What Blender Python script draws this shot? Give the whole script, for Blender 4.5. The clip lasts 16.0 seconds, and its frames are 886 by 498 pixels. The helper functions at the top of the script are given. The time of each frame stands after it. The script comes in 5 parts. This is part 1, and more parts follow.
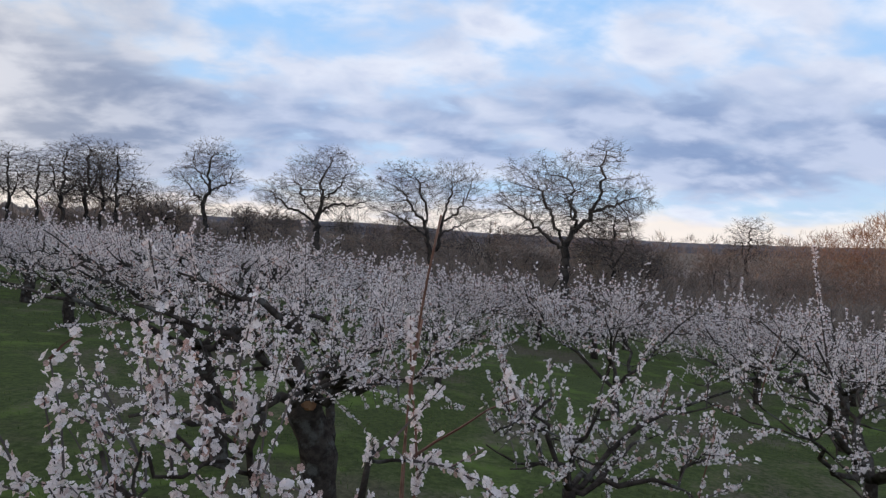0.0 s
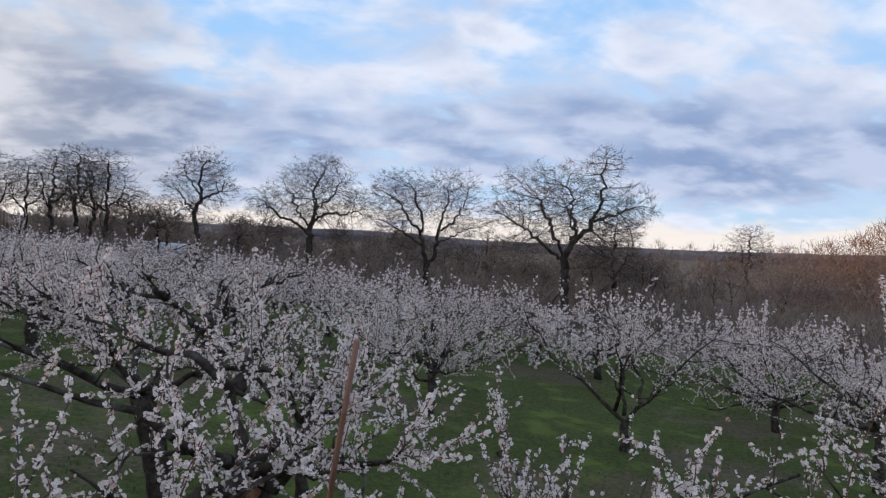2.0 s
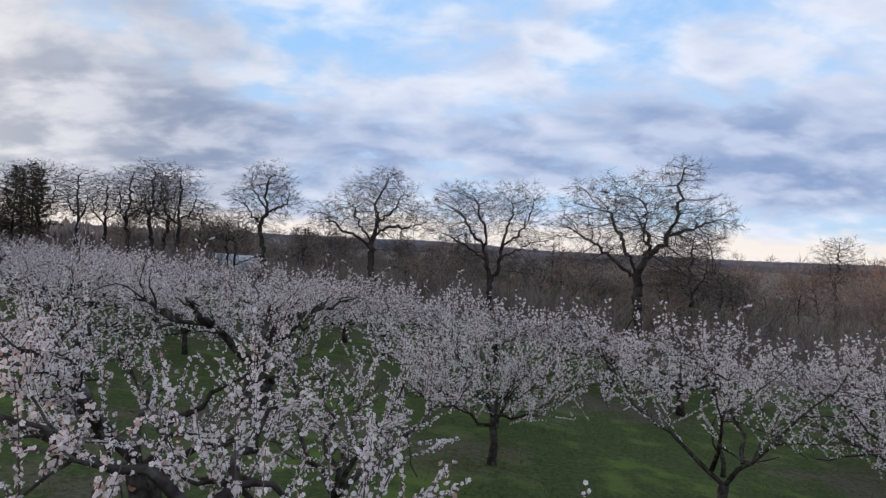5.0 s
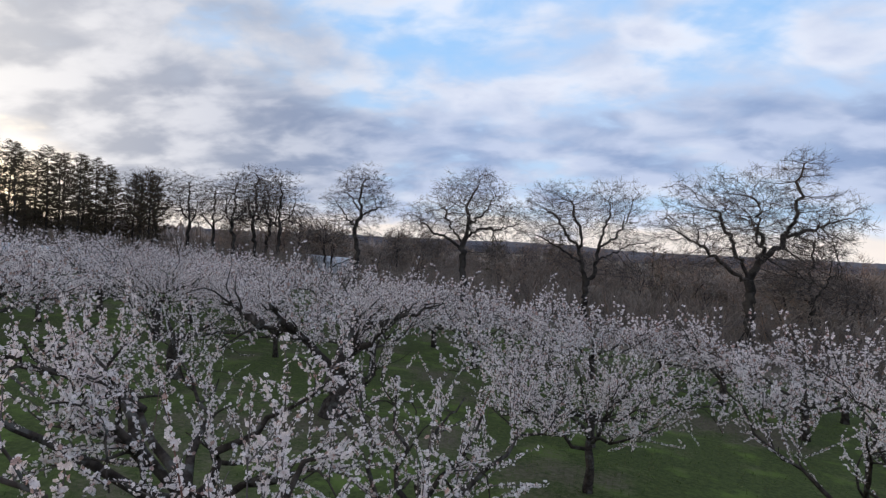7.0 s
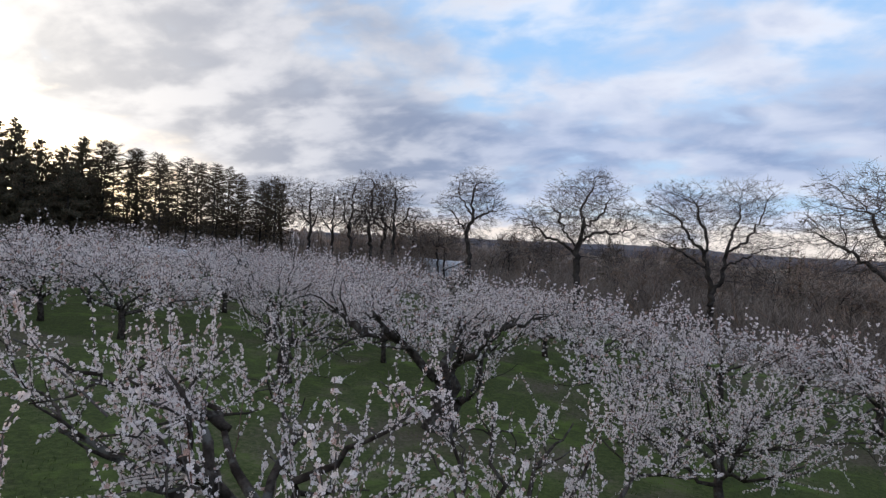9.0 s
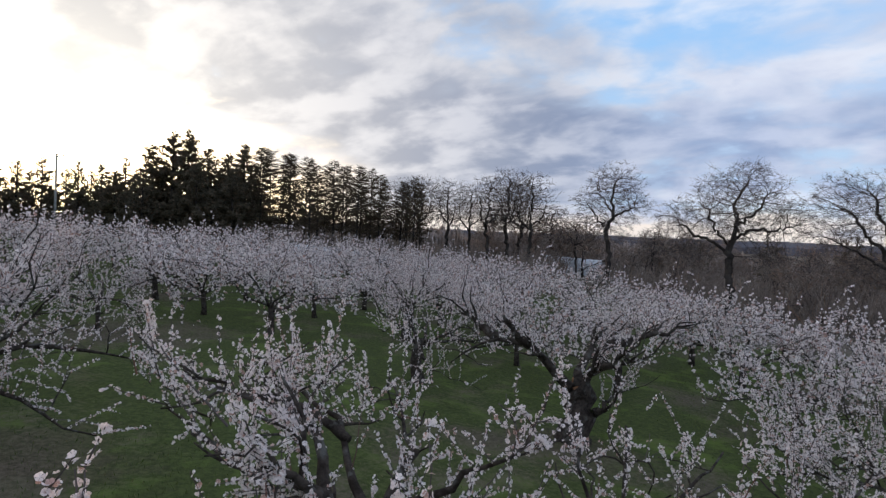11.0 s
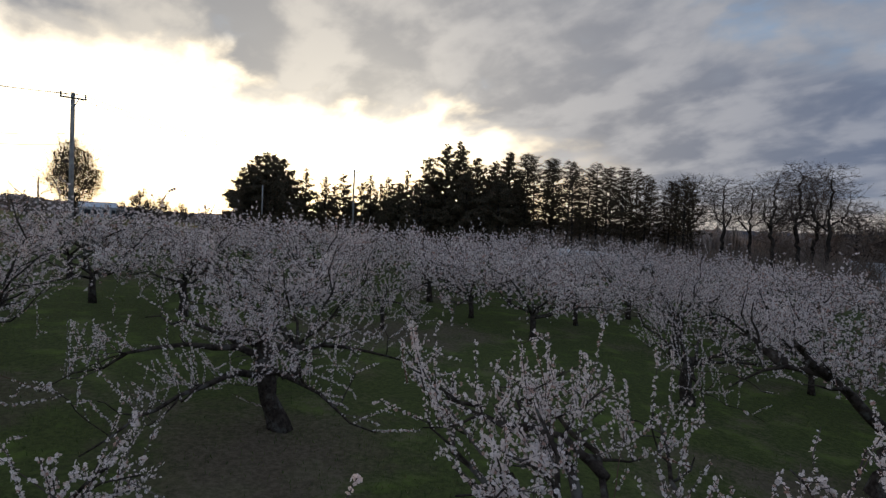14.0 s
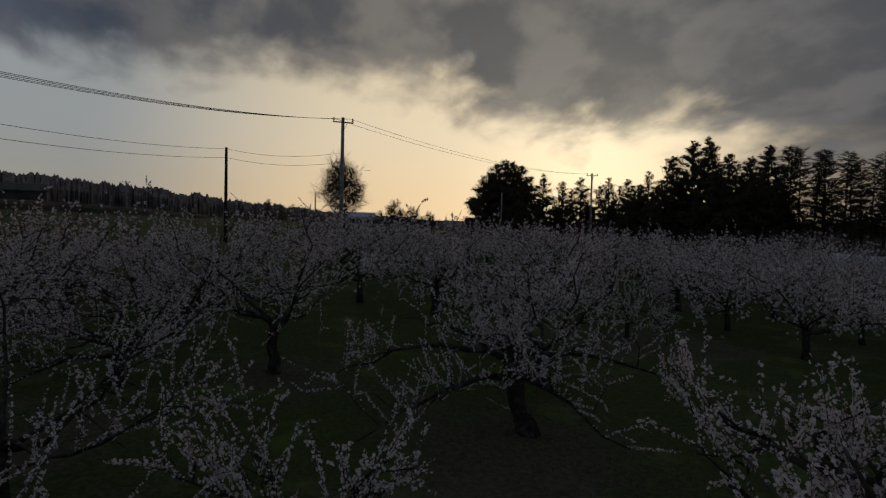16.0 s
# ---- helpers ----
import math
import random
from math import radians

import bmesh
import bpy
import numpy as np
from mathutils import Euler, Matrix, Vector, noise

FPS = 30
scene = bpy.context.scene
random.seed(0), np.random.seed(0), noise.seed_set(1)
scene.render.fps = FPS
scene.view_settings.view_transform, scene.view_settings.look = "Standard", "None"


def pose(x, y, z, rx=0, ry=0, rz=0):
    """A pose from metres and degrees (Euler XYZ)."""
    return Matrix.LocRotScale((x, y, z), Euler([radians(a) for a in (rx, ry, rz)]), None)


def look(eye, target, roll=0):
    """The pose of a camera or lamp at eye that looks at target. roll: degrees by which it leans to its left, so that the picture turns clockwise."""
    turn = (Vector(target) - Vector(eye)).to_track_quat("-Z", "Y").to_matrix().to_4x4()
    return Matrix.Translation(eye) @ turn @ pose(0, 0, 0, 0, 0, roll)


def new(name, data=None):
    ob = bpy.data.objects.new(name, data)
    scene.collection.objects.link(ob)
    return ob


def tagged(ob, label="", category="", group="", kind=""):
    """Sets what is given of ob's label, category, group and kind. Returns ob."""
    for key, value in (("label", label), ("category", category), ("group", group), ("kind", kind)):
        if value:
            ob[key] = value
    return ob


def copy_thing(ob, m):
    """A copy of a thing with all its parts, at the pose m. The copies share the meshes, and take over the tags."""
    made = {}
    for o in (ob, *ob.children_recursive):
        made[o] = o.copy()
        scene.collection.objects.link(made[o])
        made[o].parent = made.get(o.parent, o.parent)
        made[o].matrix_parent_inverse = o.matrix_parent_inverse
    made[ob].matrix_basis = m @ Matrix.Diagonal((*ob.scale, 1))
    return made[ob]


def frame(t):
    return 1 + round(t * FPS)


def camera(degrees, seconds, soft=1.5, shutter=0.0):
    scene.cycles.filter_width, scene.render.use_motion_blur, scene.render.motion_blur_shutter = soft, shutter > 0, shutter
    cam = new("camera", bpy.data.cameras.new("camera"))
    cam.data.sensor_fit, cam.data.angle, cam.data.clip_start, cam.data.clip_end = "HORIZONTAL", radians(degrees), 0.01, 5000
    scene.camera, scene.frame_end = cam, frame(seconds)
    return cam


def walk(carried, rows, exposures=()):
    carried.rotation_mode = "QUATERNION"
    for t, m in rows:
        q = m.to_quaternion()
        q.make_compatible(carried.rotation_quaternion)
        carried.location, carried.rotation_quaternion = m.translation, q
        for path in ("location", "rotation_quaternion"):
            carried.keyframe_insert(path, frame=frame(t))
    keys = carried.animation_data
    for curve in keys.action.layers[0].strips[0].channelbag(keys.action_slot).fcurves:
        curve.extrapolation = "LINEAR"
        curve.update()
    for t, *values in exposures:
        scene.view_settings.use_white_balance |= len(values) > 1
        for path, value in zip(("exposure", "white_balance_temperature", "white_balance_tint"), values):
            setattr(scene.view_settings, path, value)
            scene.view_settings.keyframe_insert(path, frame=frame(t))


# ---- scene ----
cam = camera(70.3, 16.0, soft=1.25)
# seconds, eye x y z, pitch, roll, yaw
PATH = [
    (0.0, -0.000, 0.000, 3.259, -1.04, -2.53, 0.00),
    (0.5, 0.029, 0.353, 3.320, -0.76, -2.52, -0.19),
    (1.0, 0.057, 0.704, 3.379, -0.58, -2.50, -0.34),
    (1.5, 0.086, 1.040, 3.429, -0.53, -2.51, -0.31),
    (2.0, 0.106, 1.362, 3.485, -0.37, -2.49, -0.23),
    (2.5, 0.118, 1.658, 3.560, -0.14, -2.44, -0.12),
    (3.0, 0.122, 1.928, 3.639, 0.06, -2.45, 0.12),
    (3.5, 0.117, 2.186, 3.722, 0.20, -2.49, 0.80),
    (4.0, 0.102, 2.439, 3.795, 0.29, -2.54, 2.17),
    (6.5, 0.102, 3.737, 3.846, 0.14, -2.62, 11.80),
    (7.0, 0.084, 3.957, 3.894, 0.06, -2.60, 14.12),
    (7.5, 0.064, 4.162, 3.938, 0.04, -2.67, 16.47),
    (8.0, 0.042, 4.359, 3.965, 0.02, -2.67, 18.89),
    (8.5, 0.026, 4.541, 3.974, -0.02, -2.70, 21.55),
    (11.0, -0.071, 5.125, 4.103, -0.93, -2.63, 36.92),
    (11.5, -0.094, 5.199, 4.113, -1.13, -2.58, 40.02),
    (12.0, -0.124, 5.264, 4.134, -1.28, -2.46, 43.26),
    (12.5, -0.157, 5.315, 4.180, -1.42, -2.39, 46.83),
    (13.0, -0.189, 5.346, 4.233, -1.46, -2.31, 50.87),
    (13.5, -0.215, 5.357, 4.279, -1.56, -2.23, 55.70),
    (14.0, -0.240, 5.343, 4.305, -1.73, -2.17, 60.54),
    (14.5, -0.272, 5.325, 4.317, -1.93, -1.99, 65.30),
    (15.0, -0.324, 5.293, 4.324, -2.02, -1.91, 70.12),
    (15.5, -0.371, 5.240, 4.327, -2.04, -1.73, 75.41),
    (16.0, -0.420, 5.168, 4.331, -1.96, -1.35, 81.74),
]
EXPOSURES = [(0.0, 0.0), (4.0, 0.0), (8.0, 0.0), (11.0, -0.05), (12.5, -0.25), (13.0, -0.4), (13.5, -0.65), (14.0, -0.95), (14.5, -1.25), (15.0, -1.52), (15.5, -1.92), (16.0, -2.82)]
walk(cam, [(t, pose(x, y, z, 90 + pitch, roll, yaw)) for t, x, y, z, pitch, roll, yaw in PATH], EXPOSURES)

# ---- light ----
SUN_YAW, SUN_UP = 68.5, 3.9
SUN_DIR = Vector((-math.sin(radians(SUN_YAW)) * math.cos(radians(SUN_UP)), math.cos(radians(SUN_YAW)) * math.cos(radians(SUN_UP)), math.sin(radians(SUN_UP))))


class Nodes:
    """A short way to wire shader nodes."""

    def __init__(self, tree):
        self.t = tree
        tree.nodes.clear()

    def put(self, socket, value):
        if isinstance(value, bpy.types.NodeSocket):
            self.t.links.new(value, socket)
        elif value is not None:
            if socket.type == "RGBA" and len(value) == 3:
                value = (*value, 1)
            socket.default_value = value

    def node(self, kind):
        return self.t.nodes.new(kind)

    def math(self, op, a, b=None, c=None, clamp=False):
        n = self.node("ShaderNodeMath")
        n.operation, n.use_clamp = op, clamp
        for s, v in zip(n.inputs, (a, b, c)):
            self.put(s, v)
        return n.outputs[0]

    def vmath(self, op, a, b=None, out=0):
        n = self.node("ShaderNodeVectorMath")
        n.operation = op
        self.put(n.inputs[0], a)
        self.put(n.inputs[1], b)
        return n.outputs[out]

    def mix(self, f, a, b, blend="MIX"):
        n = self.node("ShaderNodeMix")
        n.data_type, n.blend_type, n.clamp_factor = "RGBA", blend, True
        self.put(n.inputs[0], f)
        self.put(n.inputs[6], a)
        self.put(n.inputs[7], b)
        return n.outputs[2]

    def noise(self, vec, scale, detail=4.0, rough=0.55, dist=0.0):
        n = self.node("ShaderNodeTexNoise")
        if vec is not None:
            self.put(n.inputs["Vector"], vec)
        n.inputs["Scale"].default_value, n.inputs["Detail"].default_value = scale, detail
        n.inputs["Roughness"].default_value, n.inputs["Distortion"].default_value = rough, dist
        return n.outputs[0]

    def ramp(self, f, lo, hi, a=0.0, b=1.0):
        n = self.node("ShaderNodeMapRange")
        n.interpolation_type = "SMOOTHSTEP"
        for s, v in zip(n.inputs, (f, lo, hi, a, b)):
            self.put(s, v)
        return n.outputs[0]


world = bpy.data.worlds.new("evening_sky")
scene.world = world
world.use_nodes = True
w = Nodes(world.node_tree)
ray = w.node("ShaderNodeTexCoord").outputs["Generated"]
xyz = w.node("ShaderNodeSeparateXYZ")
w.put(xyz.inputs[0], ray)
up = w.math("MAXIMUM", xyz.outputs[2], 0.0)
near_sun = w.math("MAXIMUM", w.vmath("DOT_PRODUCT", ray, tuple(SUN_DIR), out=1), 0.0)
nishita = w.node("ShaderNodeTexSky")
nishita.sky_type, nishita.sun_disc = "NISHITA", False
nishita.sun_elevation, nishita.sun_rotation = radians(SUN_UP), radians(-SUN_YAW)
clear = w.mix(1.0, nishita.outputs[0], (0.30, 0.34, 0.42), "MULTIPLY")
blue = w.mix(w.ramp(up, 0.03, 0.40), (0.50, 0.72, 0.98), (0.30, 0.60, 1.04))
clear = w.mix(0.9, clear, blue)
# cloud deck, seen in perspective
lift = w.math("ADD", up, 0.34)
deck = w.node("ShaderNodeCombineXYZ")
w.put(deck.inputs[0], w.math("DIVIDE", xyz.outputs[0], lift))
w.put(deck.inputs[1], w.math("DIVIDE", xyz.outputs[1], lift))
deck.inputs[2].default_value = 3.7
flow = w.node("ShaderNodeMapping")
w.put(flow.inputs[0], deck.outputs[0])
flow.inputs["Rotation"].default_value = (0, 0, radians(-14))
flow.inputs["Scale"].default_value = (1.5, 1.9, 1.0)
big = w.noise(flow.outputs[0], 0.9, 3.0, 0.5, 0.2)
fine = w.noise(flow.outputs[0], 2.4, 6.0, 0.48, 0.3)
puff = w.noise(flow.outputs[0], 6.0, 4.0, 0.5, 0.3)
moved = w.vmath("ADD", flow.outputs[0], (0.12, 0.20, 0.0))
under = w.noise(moved, 2.4, 6.0, 0.48, 0.3)
mass = w.math("ADD", w.math("ADD", w.math("MULTIPLY", big, 0.40), w.math("MULTIPLY", fine, 0.42)), w.math("MULTIPLY", puff, 0.18))
sunside = w.ramp(near_sun, 0.55, 0.97)
low_band = w.math("MULTIPLY", w.ramp(up, 0.26, 0.14), w.ramp(up, 0.05, 0.10))
lean = w.math("SUBTRACT", w.math("ADD", w.math("MULTIPLY", sunside, 0.13), w.math("MULTIPLY", low_band, 0.07)), w.math("MULTIPLY", xyz.outputs[0], 0.03))
dense = w.math("ADD", mass, lean)
cover = w.ramp(dense, 0.36, 0.56)
# the deck is lit from one side: compare with the cloud a little further on
lit = w.ramp(w.math("ADD", w.math("SUBTRACT", fine, under), w.math("MULTIPLY", w.math("SUBTRACT", puff, 0.5), 0.45)), -0.17, 0.19)
thick = w.ramp(w.math("ADD", dense, w.math("MULTIPLY", low_band, 0.05)), 0.46, 0.66)
pale = w.mix(lit, (0.57, 0.70, 0.93), (0.92, 0.95, 1.04))
grey = w.mix(lit, (0.27, 0.37, 0.60), (0.56, 0.64, 0.84))
cloud = w.mix(thick, pale, grey)
west_dot = w.vmath("DOT_PRODUCT", ray, (-0.94, -0.34, 0.0), out=1)
west = w.ramp(west_dot, 0.50, 0.98)
dusk = w.mix(lit, w.mix(west, (0.29, 0.30, 0.34), (0.36, 0.36, 0.37)), w.mix(west, (0.56, 0.55, 0.56), (0.92, 0.84, 0.72)))
cloud = w.mix(w.math("MULTIPLY", sunside, 0.9), cloud, dusk)
sky = w.mix(cover, clear, cloud)
brighter = w.math("ADD", w.math("MULTIPLY", w.ramp(near_sun, 0.72, 0.92), 0.3), 1.0)
lift_sky = w.node("ShaderNodeVectorMath")
lift_sky.operation = "SCALE"
w.put(lift_sky.inputs[0], sky)
w.put(lift_sky.inputs[3], brighter)
sky = lift_sky.outputs[0]
# open strip along the horizon and the glow round the hidden sun
strip = w.ramp(w.math("ADD", up, w.math("MULTIPLY", w.math("SUBTRACT", fine, 0.5), 0.10)), 0.062, 0.030)
sky = w.mix(w.math("MULTIPLY", strip, 0.85), sky, (1.02, 0.91, 0.82))
limit = w.math("ADD", w.math("MULTIPLY", w.math("SUBTRACT", west_dot, 0.5), 0.24), 0.10)
ragged = w.math("SUBTRACT", w.math("ADD", up, w.math("MULTIPLY", w.math("SUBTRACT", mass, 0.5), 0.36)), limit)
open_low = w.math("MULTIPLY", w.ramp(ragged, 0.05, -0.035), w.ramp(west_dot, 0.36, 0.66))
gold = w.mix(w.ramp(near_sun, 0.72, 0.99), (2.1, 2.25, 2.3), (5.8, 4.75, 3.2))
gold = w.mix(1.0, gold, w.mix(w.ramp(up, 0.16, 0.0), (1, 1, 1), (1.08, 0.94, 0.76)), "MULTIPLY")
sky = w.mix(w.math("MULTIPLY", open_low, 0.93), sky, gold)
wide = w.math("MULTIPLY", w.math("POWER", near_sun, 14.0), 0.62)
core = w.math("MULTIPLY", w.math("POWER", near_sun, 90.0), w.math("ADD", w.math("MULTIPLY", open_low, 1.8), 0.5))
sky = w.mix(1.0, sky, w.mix(wide, (0, 0, 0), (1.0, 0.89, 0.70)), "ADD")
bright = w.node("ShaderNodeVectorMath")
bright.operation = "SCALE"
bright.inputs[0].default_value = (1.0, 0.84, 0.52)
w.put(bright.inputs[3], core)
sky = w.vmath("ADD", sky, bright.outputs[0])
below = w.ramp(xyz.outputs[2], -0.02, -0.10)
sky = w.mix(below, sky, (0.10, 0.11, 0.09))
bg = w.node("ShaderNodeBackground")
w.put(bg.inputs[0], sky)
bg.inputs[1].default_value = 1.0
w.put(w.node("ShaderNodeOutputWorld").inputs[0], bg.outputs[0])

sun_data = bpy.data.lights.new("sun", "SUN")
sun_data.energy, sun_data.angle, sun_data.color = 2.2, radians(0.6), (1.0, 0.55, 0.25)
sun = new("sun", sun_data)
sun.matrix_world = look(SUN_DIR * 50, (0, 0, 0))

# ---- materials ----


def material(name, build, rough=0.8, bump=0.0, bump_scale=40.0, spec=0.3, through_light=0.0, metal=0.0):
    """build(n) gives the base colour; bump: depth of a fine relief in metres."""
    m = bpy.data.materials.new(name)
    m.use_nodes = True
    n = Nodes(m.node_tree)
    colour = build(n)
    b = n.node("ShaderNodeBsdfPrincipled")
    n.put(b.inputs["Base Color"], colour)
    b.inputs["Roughness"].default_value, b.inputs["Specular IOR Level"].default_value, b.inputs["Metallic"].default_value = rough, spec, metal
    if bump:
        co = n.node("ShaderNodeTexCoord").outputs["Object"]
        relief = n.node("ShaderNodeBump")
        relief.inputs["Strength"].default_value, relief.inputs["Distance"].default_value = 0.8, bump
        n.put(relief.inputs["Height"], n.noise(co, bump_scale, 5.0, 0.65))
        n.put(b.inputs["Normal"], relief.outputs[0])
    out = n.node("ShaderNodeOutputMaterial")
    if through_light:
        tr = n.node("ShaderNodeBsdfTranslucent")
        n.put(tr.inputs[0], colour)
        ms = n.node("ShaderNodeMixShader")
        ms.inputs[0].default_value = through_light
        n.put(ms.inputs[1], b.outputs[0])
        n.put(ms.inputs[2], tr.outputs[0])
        n.put(out.inputs[0], ms.outputs[0])
    else:
        n.put(out.inputs[0], b.outputs[0])
    return m


def obj_co(n):
    return n.node("ShaderNodeTexCoord").outputs["Object"]


def two_tone(a, b, scale, c=None, scale2=0.0, lo=0.35, hi=0.65):
    def build(n):
        co = obj_co(n)
        col = n.mix(n.ramp(n.noise(co, scale, 6.0, 0.6), lo, hi), a, b)
        if c:
            col = n.mix(n.ramp(n.noise(co, scale2, 5.0, 0.6), 0.52, 0.66), col, c)
        return col
    return build


def per_piece(a, b, c):
    def build(n):
        r = n.node("ShaderNodeNewGeometry").outputs["Random Per Island"]
        col = n.mix(n.ramp(r, 0.0, 0.8), a, b)
        return n.mix(n.ramp(r, 0.86, 0.92), col, c)
    return build


def grass_colour(n):
    co = n.node("ShaderNodeNewGeometry").outputs["Position"]
    p = n.node("ShaderNodeSeparateXYZ")
    n.put(p.inputs[0], co)
    fine = n.noise(co, 9.0, 8.0, 0.7)
    mid = n.noise(co, 0.9, 6.0, 0.6)
    big = n.noise(co, 0.22, 4.0, 0.6)
    g = n.mix(n.ramp(fine, 0.3, 0.7), (0.036, 0.044, 0.015), (0.082, 0.104, 0.030))
    g = n.mix(n.ramp(mid, 0.50, 0.68), g, (0.100, 0.140, 0.030))
    soil = n.math("ADD", n.math("MULTIPLY", big, 0.6), n.math("ADD", n.math("MULTIPLY", mid, 0.2), n.math("MULTIPLY", fine, 0.2)))
    g = n.mix(n.math("MULTIPLY", n.ramp(soil, 0.50, 0.60), 0.85), g, n.mix(n.ramp(fine, 0.35, 0.65), (0.070, 0.056, 0.040), (0.135, 0.108, 0.080)))
    # worn earth under the old trees
    for cx, cy, r in ((-11.2, 8.2, 2.6), (-8.2, 7.6, 2.2), (-1.6, 7.9, 1.6), (-5.6, 17.6, 1.5), (-15.0, 3.6, 1.8), (-21.0, 12.5, 2.0), (3.4, 12.6, 1.0)):
        away = n.vmath("DISTANCE", co, (cx, cy, -0.0614 * cx - 0.0348 * cy), out=1)
        worn = n.ramp(n.math("ADD", away, n.math("MULTIPLY", n.math("SUBTRACT", mid, 0.5), 3.0 * r)), r * 1.1, r * 0.35)
        g = n.mix(n.math("MULTIPLY", worn, 0.6), g, n.mix(n.ramp(fine, 0.35, 0.65), (0.072, 0.055, 0.038), (0.13, 0.104, 0.074)))
    # rough brown land beyond the orchard
    edge = n.math("ADD", n.math("ADD", p.outputs[1], n.math("MULTIPLY", p.outputs[0], 0.55)), n.math("MULTIPLY", n.math("SUBTRACT", big, 0.5), 14.0))
    rough = n.mix(n.ramp(fine, 0.3, 0.7), (0.10, 0.080, 0.062), (0.19, 0.155, 0.12))
    return n.mix(n.ramp(edge, 38.0, 45.0), g, rough)


M_GRASS = material("mown_grass", grass_colour, 0.95, 0.03, 30.0, 0.1)
M_BLADE = material("grass_blades", per_piece((0.06, 0.095, 0.028), (0.12, 0.15, 0.045), (0.18, 0.16, 0.08)), 0.8, through_light=0.3)
M_BARK = material("old_plum_bark", two_tone((0.030, 0.023, 0.019), (0.078, 0.062, 0.052), 9.0, (0.115, 0.108, 0.096), 5.0), 0.97, 0.03, 26.0, 0.05)
M_CUT = material("cut_wood", two_tone((0.22, 0.10, 0.05), (0.34, 0.18, 0.09), 14.0), 0.8, 0.004, 60.0)
M_TWIG = material("plum_twigs", per_piece((0.06, 0.045, 0.04), (0.13, 0.105, 0.095), (0.15, 0.07, 0.05)), 0.8)
M_SHOOT = material("red_brown_shoots", two_tone((0.16, 0.075, 0.05), (0.26, 0.14, 0.10), 12.0), 0.7)
M_FLOWER = material("plum_blossom", per_piece((0.80, 0.70, 0.675), (0.90, 0.81, 0.785), (0.52, 0.34, 0.29)), 0.7, through_light=0.35)
M_FAR_BARK = material("bare_tree_bark", two_tone((0.026, 0.022, 0.019), (0.075, 0.063, 0.055), 1.5), 0.95, 0.03, 6.0, 0.1)
M_FAR_TWIG = material("bare_twigs", per_piece((0.065, 0.054, 0.049), (0.12, 0.10, 0.090), (0.14, 0.105, 0.088)), 0.95, spec=0.05)
M_BRUSH = material("brown_brush", per_piece((0.13, 0.10, 0.085), (0.25, 0.20, 0.165), (0.30, 0.19, 0.13)), 0.95)
M_WOODLAND = material("leafless_woodland", per_piece((0.165, 0.122, 0.10), (0.275, 0.205, 0.168), (0.34, 0.20, 0.135)), 0.95)
M_NEEDLE = material("dark_needles", per_piece((0.085, 0.072, 0.05), (0.15, 0.125, 0.085), (0.20, 0.13, 0.085)), 0.85, through_light=0.35)
M_LARCH = material("larch_twigs", per_piece((0.055, 0.040, 0.028), (0.10, 0.075, 0.050), (0.075, 0.070, 0.038)), 0.95, spec=0.05)
M_WOODS = material("wooded_hill", two_tone((0.17, 0.14, 0.125), (0.34, 0.28, 0.245), 0.5, (0.36, 0.25, 0.18), 0.05), 1.0, 0.3, 0.8, 0.0)
M_HAZE_HILL = material("far_blue_hill", two_tone((0.105, 0.10, 0.115), (0.15, 0.14, 0.15), 0.01), 1.0, 0.0, 1.0, 0.0)
M_CONCRETE = material("grey_concrete", two_tone((0.24, 0.23, 0.22), (0.34, 0.33, 0.31), 3.0, (0.16, 0.15, 0.14), 1.2), 0.9, 0.002, 80.0)
M_METAL = material("dark_galvanised_steel", two_tone((0.10, 0.10, 0.10), (0.18, 0.18, 0.18), 8.0), 0.5, metal=0.7)
M_WIRE = material("black_cable", two_tone((0.02, 0.02, 0.02), (0.04, 0.04, 0.04), 5.0), 0.6)
M_WHITE = material("white_plastic_film", two_tone((0.62, 0.64, 0.68), (0.78, 0.79, 0.81), 1.3), 0.5, 0.01, 4.0)
M_WALL = material("pale_house_wall", two_tone((0.42, 0.43, 0.45), (0.52, 0.53, 0.55), 0.9), 0.85)
M_ROOF = material("pale_metal_roof", two_tone((0.45, 0.50, 0.58), (0.58, 0.62, 0.68), 0.7), 0.45)
M_DARK = material("dark_opening", two_tone((0.02, 0.02, 0.025), (0.05, 0.05, 0.05), 2.0), 0.6)
M_ORANGE = material("orange_plastic", two_tone((0.55, 0.16, 0.03), (0.65, 0.22, 0.05), 6.0), 0.6)
M_LEAF = material("young_leaves", per_piece((0.10, 0.080, 0.040), (0.17, 0.125, 0.060), (0.12, 0.10, 0.05)), 0.85, through_light=0.35)
# woodland twigs with the low sun's orange put into the base colour
M_RUSSET_SUNLIT = material("russet_sunlit_twigs", per_piece((0.20, 0.105, 0.066), (0.34, 0.17, 0.10), (0.24, 0.16, 0.09)), 0.9)
M_BANK = material("dry_bank", two_tone((0.07, 0.055, 0.04), (0.14, 0.10, 0.07), 0.4, (0.08, 0.09, 0.04), 0.2), 1.0, 0.1, 2.0, 0.1)
M_DARK_WALL = material("dark_boarded_wall", two_tone((0.06, 0.055, 0.05), (0.10, 0.09, 0.08), 0.8), 0.85)

# ---- mesh tools ----


